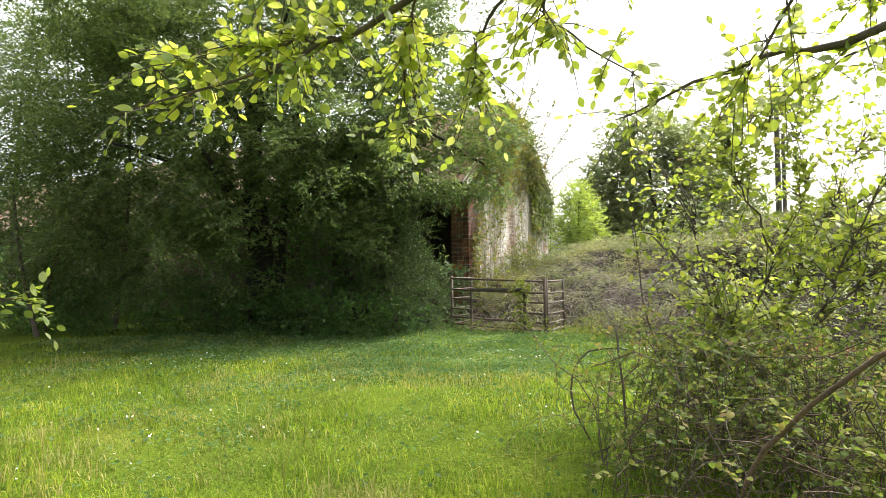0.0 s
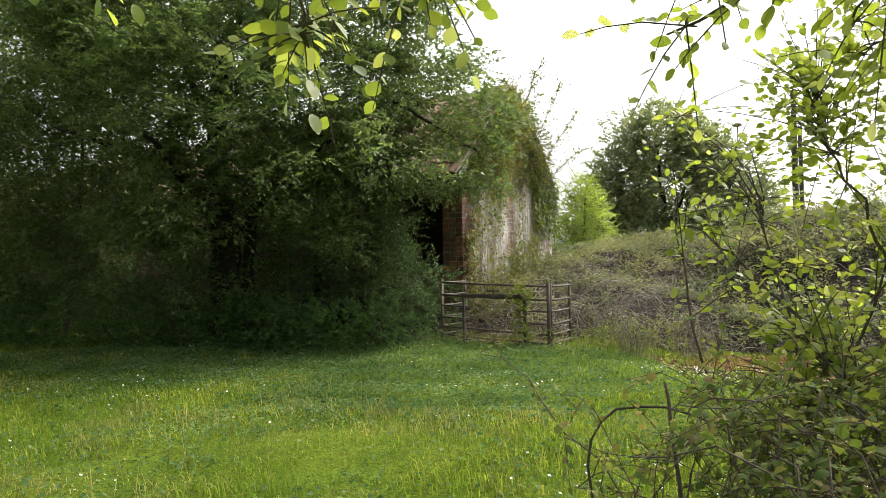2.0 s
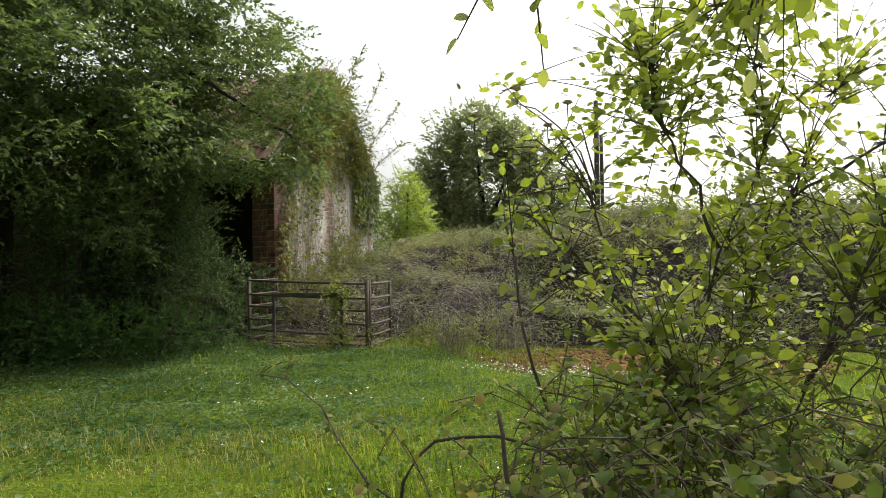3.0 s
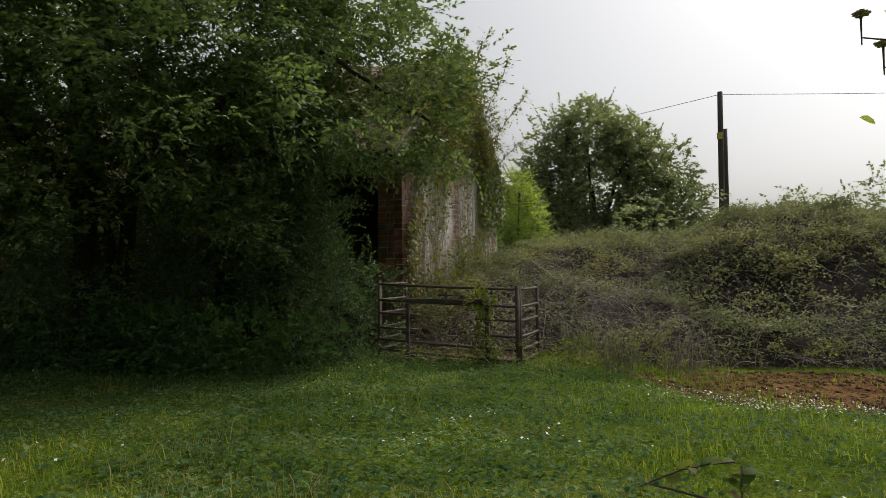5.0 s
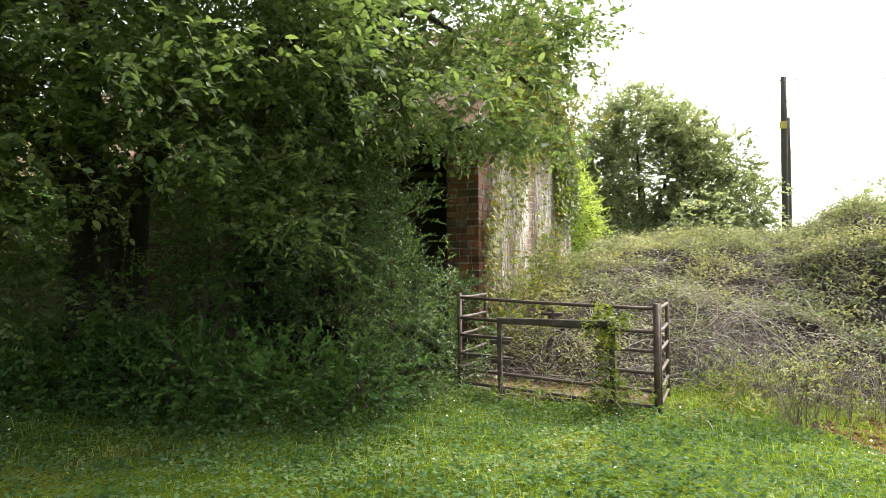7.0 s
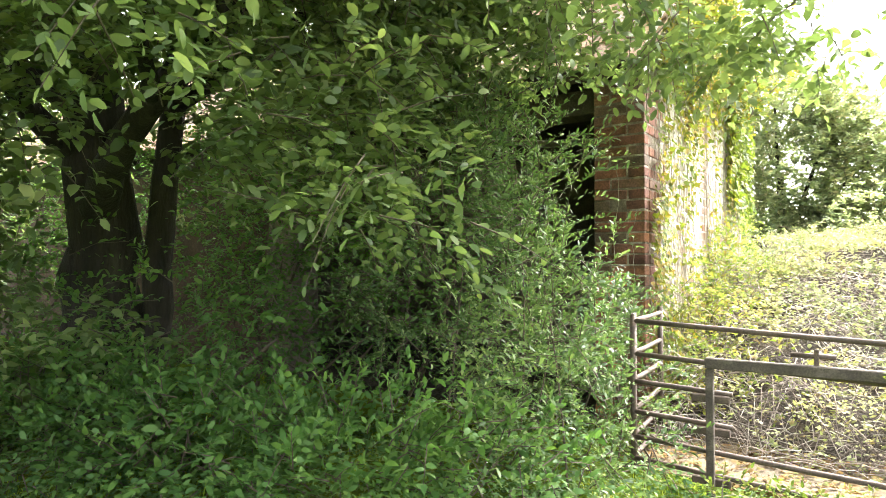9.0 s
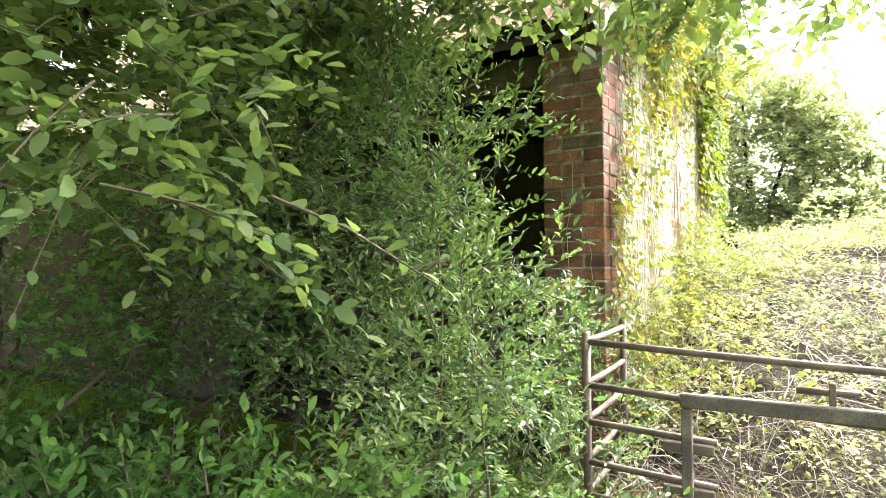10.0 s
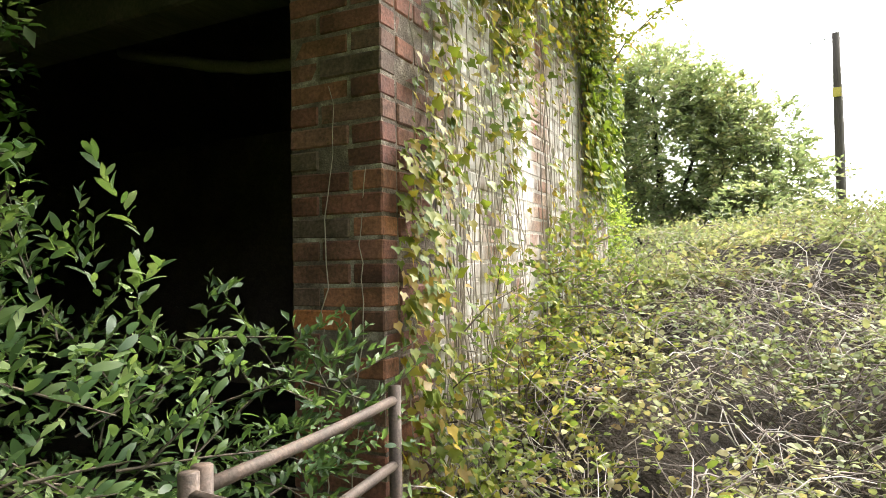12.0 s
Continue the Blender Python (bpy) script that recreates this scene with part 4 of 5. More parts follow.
pos, d, up, s, line = sprays(rng, start, way, rng.uniform(0.08, 0.3, len(x)), 5, 0.06, 0.2, 0.8, 0.1, 0.3)
s *= 0.72 + 0.28 * sstep(0.8, 3.2, pos[:, 1] - front_y(pos[:, 0]) + 1.5 * (pos[:, 0] > -3.2))
close_by = pos[:, 1] < front_y(pos[:, 0]) + 2.2
v, f = leaf_geometry(pos[close_by] - BB, d[close_by], up[close_by], s[close_by], SMALL, 0.72)
v2, f2 = leaf_geometry(pos[~close_by] - BB, d[~close_by], up[~close_by], s[~close_by], TINY, 0.74)
v, f = np.vstack([v, v2]), np.vstack([f, f2 + len(v)])
mesh_np("leaves", v, f, M_BRAMBLE, bramble)
line = line[::5][:, (0, 1, 3)]
v, f = tubes(line - BB, np.full((len(line), 3), 0.0028), 3)
mesh_np("canes", v, f, M_CANE, bramble)
n = 1300
x = rng.uniform(-6.25, -2.6, n)
y = front_y(x) + rng.uniform(0, 1, n) ** 1.3 * 3.6
a = rng.uniform(0, 6.28, n)
L = rng.uniform(0.2, 0.7, n)
t = np.linspace(0, 1, 6)
cx = x[:, None] + np.cos(a)[:, None] * L[:, None] * (t - 0.5) + rng.normal(0, 0.018, (n, 6))
cy = y[:, None] + np.sin(a)[:, None] * L[:, None] * (t - 0.5) + rng.normal(0, 0.018, (n, 6))
cz = bramble_h(cx, cy) + rng.uniform(-0.06, 0.08, n)[:, None] + rng.uniform(-0.05, 0.14, n)[:, None] * np.sin(t * 3.14)
v, f = tubes(np.stack([cx, cy, cz], -1) - BB, np.linspace(1, 0.6, 6)[None] * rng.uniform(0.0014, 0.0042, n)[:, None], 3)
mesh_np("canes", v, f, M_CANE, bramble)
# a few long bleached runners looped over the front
for pts in ([(-4.95, 12.7, 0.5), (-4.55, 12.9, 0.72), (-4.2, 12.9, 0.86), (-4.08, 12.7, 0.62), (-4.25, 12.4, 0.45)], [(-4.75, 13.1, 0.75), (-4.35, 13.0, 0.78), (-4.3, 12.5, 0.5), (-4.45, 12.3, 0.42)], [(-5.9, 11.9, 0.42), (-5.4, 12.0, 0.5), (-4.8, 11.9, 0.4), (-4.4, 11.8, 0.25)], [(-3.2, 12.6, 0.1), (-3.15, 12.5, 0.45), (-2.95, 12.4, 0.5), (-2.8, 12.2, 0.1)]):
    limb("runner", [np.array(p) - BB for p in pts], 0.0065, 0.005, M_CANE, bramble, 18, 6, 0.0015, rng)

FOOT = [((-6.22, 12.3, 0.6), (0.15, 0.5, 0.6)), ((-6.2, 13.1, 0.8), (0.17, 0.6, 0.6)), ((-6.18, 14.0, 1.0), (0.18, 0.6, 0.55)), ((-6.05, 12.3, 0.45), (0.3, 0.45, 0.5)), ((-6.0, 13.3, 0.65), (0.32, 0.6, 0.55)), ((-5.6, 12.1, 0.3), (0.45, 0.3, 0.3)), ((-6.15, 11.75, 0.3), (0.15, 0.15, 0.4))]
shrub("nettle_clump", "tangled yellow-green climbers at the wall foot", "weeds", (-6.0, 12.5, 0), FOOT, 78, 8, 0.22, 0.045, SMALL, 0.65, M_CLUMP, M_CANE, rng=rng, inner=0.4, stems=90, stem_r=0.005, kind="stuff")
shrub("ivy_clump", "yellow-green ivy clump wrapped round the gate upright", "ivy", (-4.77, 10.5, 0), [((-4.77, 10.52, 0.7), (0.17, 0.1, 0.09)), ((-4.77, 10.5, 0.45), (0.05, 0.05, 0.28)), ((-4.75, 10.5, 0.1), (0.11, 0.1, 0.12))], 420, 6, 0.1, 0.042, LOBED, 0.8, M_IVYDARK, M_TWIG, rng=rng, inner=0.5, stems=5, stem_r=0.004)
WEEDS = [((-2.6, 12.0, -0.1), (0.5, 0.2, 0.22)), ((-4.05, 11.35, 0.0), (0.3, 0.35, 0.3)), ((-3.0, 11.2, -0.1), (0.7, 0.3, 0.16)), ((-3.9, 10.7, -0.05), (0.5, 0.35, 0.16)), ((-1.6, 12.5, -0.1), (0.7, 0.2, 0.25)), ((0.3, 12.7, -0.1), (1.0, 0.2, 0.25)), ((-4.5, 10.3, 0.08), (0.5, 0.25, 0.16)), ((-3.7, 11.4, 0.02), (0.6, 0.4, 0.22)), ((-3.3, 12.0, 0.0), (0.4, 0.3, 0.3)), ((-5.4, 10.35, 0.05), (0.6, 0.2, 0.1))]
shrub("weed_clump", "low green weeds round the hurdle feet", "weeds", (-4.2, 10.6, 0), WEEDS, 100, 7, 0.16, 0.042, SMALL, 0.5, M_CLUMP, M_CANE, rng=rng, inner=0.2, stems=0, kind="stuff", floor_z=-0.2)

DRY = [((-3.35, 10.95, 0.05), (0.28, 0.18, 0.3)), ((-3.75, 11.55, 0.1), (0.3, 0.2, 0.32)), ((-2.9, 11.9, 0.05), (0.35, 0.2, 0.35))]
dry = thing("dry_weeds", "dead twiggy weeds standing by the pen", "weeds", (-3.4, 11.2, -0.1), kind="stuff")
Y0 = np.array((-3.4, 11.2, -0.1))
lines = []
for c, r in DRY:
    for _ in range(70):
        fx, fy = c[0] + rng.normal(0, r[0] * 0.5), c[1] + rng.normal(0, r[1] * 0.5)
        top = np.array((fx + rng.normal(0, 0.14), fy + rng.normal(0, 0.12), rng.uniform(0.12, r[2] + 0.1)))
        foot = np.array((fx, fy, float(ground_z(fx, fy)) - 0.02))
        lines.append(spline([foot, (foot + top) / 2 + rng.normal(0, 0.03, 3), top], 6))
v, f = tubes(np.array(lines) - Y0, np.linspace(1, 0.5, 6)[None] * rng.uniform(0.0015, 0.0035, len(lines))[:, None], 3)
mesh_np("stalks", v, f, M_CANE, dry)
ends = np.array([p[-1] for p in lines[::2]])
pos, d, up, sz, line = sprays(rng, ends, rng.normal(0, 0.5, ends.shape) + (0, 0, 0.3), rng.uniform(0.04, 0.12, len(ends)), 5, 0.036, 0.1, 0.8, 0.1, 0.6)
v, f = leaf_geometry(pos - Y0, d, up, sz, SMALL, 0.55)
mesh_np("leaves", v, f, M_BRAMBLE, dry)

# ---- beyond the brambles ----
rng = np.random.default_rng(61)


def far_tree(name, label, at, blobs, per, count, length, size, mat, trunk_r, seed):
    r = np.random.default_rng(seed)
    ob = thing(name, label, "tree", at)
    base = np.array(at, float)
    rb = [(np.array(c) - base, rad) for c, rad in blobs]
    limb("trunk", [(0, 0, -0.2), (0.1, 0, 1.5), rb[0][0] * np.array((0.5, 0.5, 0.9))], trunk_r, trunk_r * 0.4, M_BARK, ob, 8, 8)
    for c, rad in rb[1:]:
        limb("bough", [(0.05, 0, 1.2), np.array(c) * np.array((0.5, 0.5, 0.6)) + (0, 0, 0.4), c], trunk_r * 0.5, 0.03, M_BARK, ob, 8, 6)
    foliage(r, rb, per, count, length, size, TINY, 0.62, mat, M_TWIG, ob, inner=0.5, lobes=0.25, droop=0.1, twig_r=0.012)
    return ob


far_tree("field_tree", "rounded dark green tree standing beyond the brambles", (-7.9, 31, -0.2), [((-7.9, 31, 4.9), (2.7, 2.4, 2.9)), ((-9.9, 31, 4.5), (1.6, 1.6, 1.8)), ((-5.6, 30.8, 4.4), (1.6, 1.6, 1.9)), ((-8.0, 30.6, 6.5), (1.5, 1.3, 1.4)), ((-4.7, 30.5, 3.1), (1.4, 1.3, 1.5)), ((-10.5, 30.8, 3.3), (1.3, 1.3, 1.5)), ((-6.3, 30.4, 5.8), (1.1, 1.0, 1.1)), ((-8.6, 29.8, 2.2), (2.2, 1.2, 1.3)), ((-5.6, 29.8, 2.0), (2.0, 1.2, 1.2))], 21, 10, 0.5, 0.2, M_FAR, 0.22, 62)
far_tree("young_tree", "bright lime-green young tree near the barn corner", (-8.75, 23.5, -0.2), [((-8.75, 23.5, 2.6), (0.85, 0.9, 1.35)), ((-9.2, 23.4, 2.0), (0.65, 0.7, 0.9)), ((-8.3, 23.4, 2.0), (0.65, 0.7, 0.9)), ((-8.6, 23.4, 3.5), (0.45, 0.45, 0.6))], 50, 9, 0.4, 0.1, M_LIME, 0.06, 63)
HEDGE = [((-3.3, 26, 0.8), (1.2, 1.0, 0.8)), ((-5.2, 26, 1.9), (1.2, 1.0, 1.4)), ((-6.6, 25.5, 0.9), (1.3, 1.0, 0.9)), ((2.5, 27, 2.2), (2.4, 1.5, 1.5)), ((6.5, 27, 2.4), (2.6, 1.6, 1.5)), ((-0.6, 28, 2.0), (1.8, 1.4, 1.4)), ((11, 26, 2.4), (3, 2, 1.6)), ((-11.5, 27, 1.6), (2.5, 1.5, 1.6)), ((-14.5, 27, 1.8), (2.5, 1.5, 1.8))]
for blob in HEDGE:
    shrub("field_bush", "loose green bush behind the bramble mounds", "bush", (blob[0][0], blob[0][1], -0.2), [blob], 12, 9, 0.5, 0.16, TINY, 0.62, M_FAR, M_TWIG,
          rng=rng, inner=0.5, stems=3, stem_r=0.03, twig_r=0.008, group="field bushes")

PX, PY = -2.95, 32.0
pole = thing("utility_pole", "dark wooden utility pole with a yellow plate and a shorter stub", "pole", (PX, PY, -0.3))
limb("shaft", [(0, 0, 0), (0.02, 0, 4), (0.05, 0, 8.35)], 0.135, 0.1, M_POLE, pole, 6, 12)
part("yellow_plate", box(-0.1, 0.12, -0.165, -0.14, 6.4, 6.68, 0.004), M_YELLOW, pole)
stub_pole = thing("utility_pole", "shorter weathered pole standing close behind the taller one", "pole", (PX + 0.17, PY + 0.9, -0.3))
limb("shaft", [(0, 0, 0), (0.01, 0, 3.5), (0.02, 0, 7.0)], 0.1, 0.085, M_POLE, stub_pole, 5, 10)
wire = thing("overhead_wire", "thin sagging overhead wire from the pole", "wire", (PX, PY, 0))
for dx, dz, dy in ((16, -0.6, 3), (-34, 1.0, 20)):
    limb("strand", [(0.05, 0, 7.95), (dx * 0.5, dy * 0.5, 7.95 + dz * 0.5 - 0.25), (dx, dy, 7.95 + dz)], 0.012, 0.012, M_WIRE, wire, 12, 4)

# ---- shrub and brambles beside the path ----
rng = np.random.default_rng(71)
B0 = np.array((-1.1, 5.9, -0.02))
shrub_near = thing("wayfaring_shrub", "thin yellow-green shrub with backlit leaves beside the path", "shrub", tuple(B0))
STEMS = [[(-1.15, 5.7, -0.05), (-1.3, 5.6, 0.2), (-1.2, 5.5, 0.45), (-0.95, 5.45, 0.6)], [(-1.0, 5.75, -0.05), (-0.85, 5.6, 0.3), (-0.95, 5.55, 0.6), (-1.1, 5.6, 0.8)],
         [(-1.1, 5.75, -0.05), (-1.12, 5.85, 0.55), (-1.25, 6.1, 1.1), (-1.45, 6.3, 1.6), (-1.75, 6.4, 1.95)], [(-1.05, 5.8, -0.05), (-0.95, 6.0, 0.65), (-0.75, 6.2, 1.15), (-0.6, 6.2, 1.6), (-0.7, 6.1, 2.1)],
         [(-1.0, 5.85, -0.05), (-0.8, 6.1, 0.6), (-0.5, 6.3, 1.3), (-0.25, 6.4, 1.9)], [(-1.2, 5.7, -0.05), (-1.5, 5.7, 0.6), (-1.6, 5.8, 1.1), (-1.7, 5.95, 1.5)], [(-0.9, 5.7, -0.05), (-0.5, 5.7, 0.8), (-0.2, 5.6, 1.5), (0.1, 5.5, 2.0)],
         [(-1.1, 5.9, 0.8), (-1.4, 5.9, 1.1), (-1.55, 6.0, 1.25), (-1.66, 6.1, 1.28)], [(-0.8, 6.15, 1.1), (-1.0, 6.1, 1.6), (-1.05, 6.1, 1.9)], [(-0.5, 6.3, 1.3), (0.0, 6.2, 1.6), (0.5, 6.1, 1.75)], [(-0.6, 5.7, 0.6), (-0.2, 5.9, 1.0), (0.3, 5.9, 1.3)]]
leafpts, leafways = [], []
for pts in STEMS:
    limb("stem", [np.array(p) - B0 for p in pts], 0.0085, 0.0028, M_TWIG, shrub_near, 12, 6, 0.012, rng)
    sp = spline(pts, 30)
    for p, q in zip(sp[9:-1:1], sp[10::1]):
        leafpts.append(p), leafways.append(q - p)
leafpts, leafways = np.array(leafpts), unit(np.array(leafways))
rep = 8
sel = rng.uniform(0, 1, len(leafpts)) < np.where(leafpts[:, 2] < 0.85, 0.5, 0.52)
st = leafpts[sel].repeat(rep, 0)
wy = unit(leafways[sel].repeat(rep, 0) * 0.6 + rng.normal(0, 0.6, st.shape))
ln = rng.uniform(0.2, 0.55, len(st))
pos, d, up, s, line = sprays(rng, st, wy, ln, 7, 0.062, 0.15, 0.8, 0.1, 0.7)
ok = (pos[:, 0] > np.where(pos[:, 2] > 1.45, -1.86, -1.66)) & ((pos[:, 0] > -1.3) | (rng.uniform(0, 1, len(pos)) < 0.35))
pos, d, up, s = pos[ok], d[ok], up[ok], s[ok]
line = line[(line[:, 3, 0] > -1.3) | (rng.uniform(0, 1, len(line)) < 0.35)]
line = line[line[:, 3, 0] > -1.7]
v, f = leaf_geometry(pos - B0, d, up, s, ROUND, 0.75)
mesh_np("outer_leaves", v, f, M_BRIGHT, shrub_near)
v, f = tubes(line - B0, np.linspace(0.0035, 0.0018, 4)[None].repeat(len(line), 0), 3)
tagged(mesh_np("twigs", v, f, M_TWIG, shrub_near), kind="stuff")
BODY = [((-0.95, 6.1, 1.6), (0.42, 0.35, 0.5)), ((-0.8, 6.05, 0.95), (0.42, 0.35, 0.5)), ((-1.0, 5.9, 0.35), (0.36, 0.3, 0.35)), ((-0.75, 6.1, 2.1), (0.4, 0.35, 0.35))]
foliage(rng, [(np.array(c) - B0, r) for c, r in BODY], 44, 6, 0.22, 0.054, ROUND, 0.78, M_BRIGHT, M_TWIG, shrub_near, leaf_name="inner_leaves", twig_name="inner_twigs", inner=0.2, droop=0.15, clump=3, spread=0.08, lobes=0.3, twig_r=0.0025, flat=0.55)
for c in ((-1.668, 6.333, 1.9), (-1.867, 6.264, 1.77), (-1.812, 6.283, 1.68), (-1.617, 6.35, 1.59), (-1.439, 6.412, 1.455), (-1.435, 6.413, 1.83), (-1.53, 6.38, 1.72)):
    bm = bmesh.new()
    bmesh.ops.create_icosphere(bm, subdivisions=3, radius=0.021, matrix=Matrix.Translation(Vector(c) - Vector(B0)) @ Matrix.Diagonal((1, 1, 0.42, 1)))
    mid = Vector(c) - Vector(B0)
    for v2 in bm.verts:
        v2.co = mid + (v2.co - mid) * rng.uniform(0.6, 1.35)
    limb("twig", [np.array((-1.3, 6.22, 1.25 + 0.3 * (c[2] - 1.45))) - B0, np.array(c) * 0.5 + np.array((-1.3, 6.22, 1.35)) * 0.5 + (0.02, 0, 0.06) - B0, np.array(c) + (0, 0, -0.07) - B0], 0.005, 0.0025, M_TWIG, shrub_near, 9, 5, 0.008, rng)
    stalk = bmesh.new()
    bmesh.ops.create_cone(stalk, segments=5, radius1=0.002, radius2=0.004, depth=0.1, matrix=Matrix.Translation(Vector(c) - Vector(B0) - Vector((0, 0, 0.042))))
    head = part("flower_head", bm, M_HEAD, shrub_near, "brown fading flower head")
    part("stalk", stalk, M_TWIG, head)

tangle = thing("bramble_clump", "loose bramble clump with arching stems beside the path", "brambles", (-0.9, 5.0, 0), kind="stuff")
G0 = np.array((-0.9, 5.0, 0))
n = 250
fx, fy = rng.normal(-0.75, 0.55, n), rng.normal(4.95, 0.5, n)
far = (fx > -1.55) & (np.hypot(fx + 1.0, fy - 3.1) > 0.75) & (fx + fy * 0.35 > 0.02)
fx, fy = fx[far], fy[far]
n = len(fx)
a = rng.uniform(0, 6.28, n)
L, H = rng.uniform(0.25, 0.95, n), rng.uniform(0.25, 0.8, n)
t = np.linspace(0, 1, 9)
paths = np.stack([fx[:, None] + np.cos(a)[:, None] * L[:, None] * t ** 1.6, fy[:, None] + np.sin(a)[:, None] * L[:, None] * t ** 1.6, ground_z(fx, fy)[:, None] - 0.03 + H[:, None] * np.sin(t * rng.uniform(1.6, 2.7, n)[:, None])], -1)
paths[:, 1:] += rng.normal(0, 0.022, (n, 8, 3))
off = paths[..., 0] - np.interp(paths[..., 1], [1.4, 2.0, 2.66, 3.1, 3.9], [-0.36, -0.63, -0.91, -0.97, -1.73])
paths = paths[((off > 0.32) | (paths[..., 1] > 4.15)).all(1)]
n = len(paths)
v, f = tubes(paths - G0, np.linspace(1, 0.45, 9)[None] * rng.uniform(0.0018, 0.0046, n)[:, None], 5)
tagged(mesh_np("stems", v, f, M_TWIG, tangle, True), kind="stuff")
st = paths[:, 3:].reshape(-1, 3)
wy = rng.normal(0, 0.7, st.shape) + (0, 0, 0.3)
pos, d, up, s, line = sprays(rng, st, wy, rng.uniform(0.06, 0.2, len(st)), 8, 0.036, 0.2, 0.8, 0.1, 0.55)
v, f = leaf_geometry(pos - G0, d, up, s, SMALL, 0.8)
mesh_np("leaves", v, f, M_CLUMP, tangle)
v, f = tubes(line - G0, np.full((len(st), 4), 0.0018), 3)
mesh_np("twigs", v, f, M_TWIG, tangle)
n = 300
fx, fy = rng.normal(-0.55, 0.5, n), rng.normal(4.7, 0.55, n)
far = (fx > -1.4) & (np.hypot(fx + 1.0, fy - 3.1) > 0.8) & (fx + fy * 0.35 > 0.1)
fx, fy = fx[far], fy[far]
n = len(fx)
a, L = rng.uniform(0, 6.28, n), rng.uniform(0.15, 0.5, n)
t = np.linspace(-0.5, 0.5, 5)
zz = rng.uniform(0.02, 0.42, n)
paths = np.stack([fx[:, None] + np.cos(a)[:, None] * L[:, None] * t, fy[:, None] + np.sin(a)[:, None] * L[:, None] * t, ground_z(fx, fy)[:, None] + zz[:, None] + rng.normal(0, 0.25, n)[:, None] * L[:, None] * t], -1) + rng.normal(0, 0.012, (n, 5, 3))
paths[..., 2] = np.maximum(paths[..., 2], -0.06)
v, f = tubes(paths - G0, np.full((n, 5), 1.0) * rng.uniform(0.0015, 0.0035, n)[:, None], 3)
tagged(mesh_np("dead_twigs", v, f, M_DEADTWIG, tangle), kind="stuff")
limb("arching_stem", [np.array(p) - G0 for p in ((0.15, 3.35, 1.0), (-0.25, 3.55, 0.8), (-0.6, 3.75, 0.45), (-0.8, 3.9, 0.0))], 0.0075, 0.0105, M_DEADTWIG, tangle, 14, 7, 0.007, rng)
limb("arching_stem", [np.array(p) - G0 for p in ((-1.75, 5.2, -0.05), (-1.85, 5.15, 0.25), (-1.75, 5.1, 0.5), (-1.5, 5.1, 0.55), (-1.2, 5.2, 0.4))], 0.007, 0.004, M_TWIG, tangle, 12, 6, 0.008, rng)
limb("arching_stem", [np.array(p) - G0 for p in ((-1.35, 4.75, -0.05), (-1.4, 4.75, 0.35), (-1.45, 4.8, 0.7))], 0.009, 0.005, M_TWIG, tangle, 10, 6, 0.008, rng)

# ---- branches reaching over the path from a tree beside it ----
rng = np.random.default_rng(81)
O0 = np.array((2.9, 3.6, -0.08))
over = thing("overhanging_tree", "tree beside the path with low twiggy branches of fresh leaves", "tree", tuple(O0))
limb("trunk", [(0, 0, -0.1), (0.05, 0.0, 1.2), (-0.05, 0.1, 2.6), (0.1, 0.2, 4.2)], 0.16, 0.07, M_BARK, over, 12, 10, 0.01, rng)
REACH = [[(2.85, 3.65, 2.1), (1.2, 4.2, 2.35), (-0.22, 4.45, 1.97), (-0.8, 4.64, 1.96), (-1.4, 4.75, 1.82)],
         [(2.85, 3.7, 2.4), (0.8, 3.9, 2.9), (-0.8, 3.75, 2.6), (-1.88, 3.59, 2.19), (-2.24, 3.48, 2.07), (-2.45, 3.35, 1.94), (-2.98, 2.9, 1.72)],
         [(-0.8, 3.75, 2.6), (-1.61, 3.86, 2.21), (-1.82, 3.95, 2.02), (-1.82, 4.02, 1.78)],
         [(1.2, 4.2, 2.35), (-0.3, 4.4, 2.4), (-0.54, 4.39, 2.13), (-0.92, 4.88, 1.75)],
         [(-0.8, 3.75, 2.6), (-1.2, 3.9, 2.35), (-1.46, 3.95, 2.16), (-1.2, 4.5, 1.95)],
         [(-1.88, 3.59, 2.19), (-2.1, 3.8, 2.0), (-2.15, 3.9, 1.7)],
         [(-2.24, 3.48, 2.07), (-2.6, 3.3, 2.05), (-2.95, 3.05, 1.95)],
         [(1.2, 4.2, 2.35), (0.3, 4.8, 2.2), (-0.5, 5.4, 2.05), (-0.9, 5.7, 1.9)],
         [(1.2, 4.2, 2.35), (0.4, 4.9, 2.5), (-0.3, 5.5, 2.45)],
         [(-1.4, 3.68, 2.42), (-1.9, 3.4, 2.35), (-2.5, 3.2, 2.25)]]
pts, ways = [], []
for i, r in enumerate(REACH):
    limb("branch", [np.array(p) - O0 for p in r], (0.035, 0.03, 0.011, 0.016, 0.011, 0.006, 0.006, 0.012, 0.01, 0.007)[i], 0.0035, M_TWIG, over, 18, 7, 0.012, rng)
    sp = spline(r, 26)
    for p, q in zip(sp[4:-1], sp[5:]):
        if p[0] < 0.3:
            pts.append(p), ways.append(q - p)
pts, ways = np.array(pts), unit(np.array(ways))
sel = rng.uniform(0, 1, len(pts)) < 0.46
st = pts[sel].repeat(4, 0)
wy = unit(ways[sel].repeat(4, 0) * 0.6 + rng.normal(0, 0.8, st.shape) - (0, 0, 0.1))
ln = rng.uniform(0.1, 0.36, len(st))
pos, d, up, s, line = sprays(rng, st, wy, ln, 7, 0.068, 0.25, 0.8, 0.0, 0.75)
ok = (pos[:, 2] > 1.5) | (pos[:, 1] > 4.2)
pos, d, up, s = pos[ok], d[ok], up[ok], s[ok]
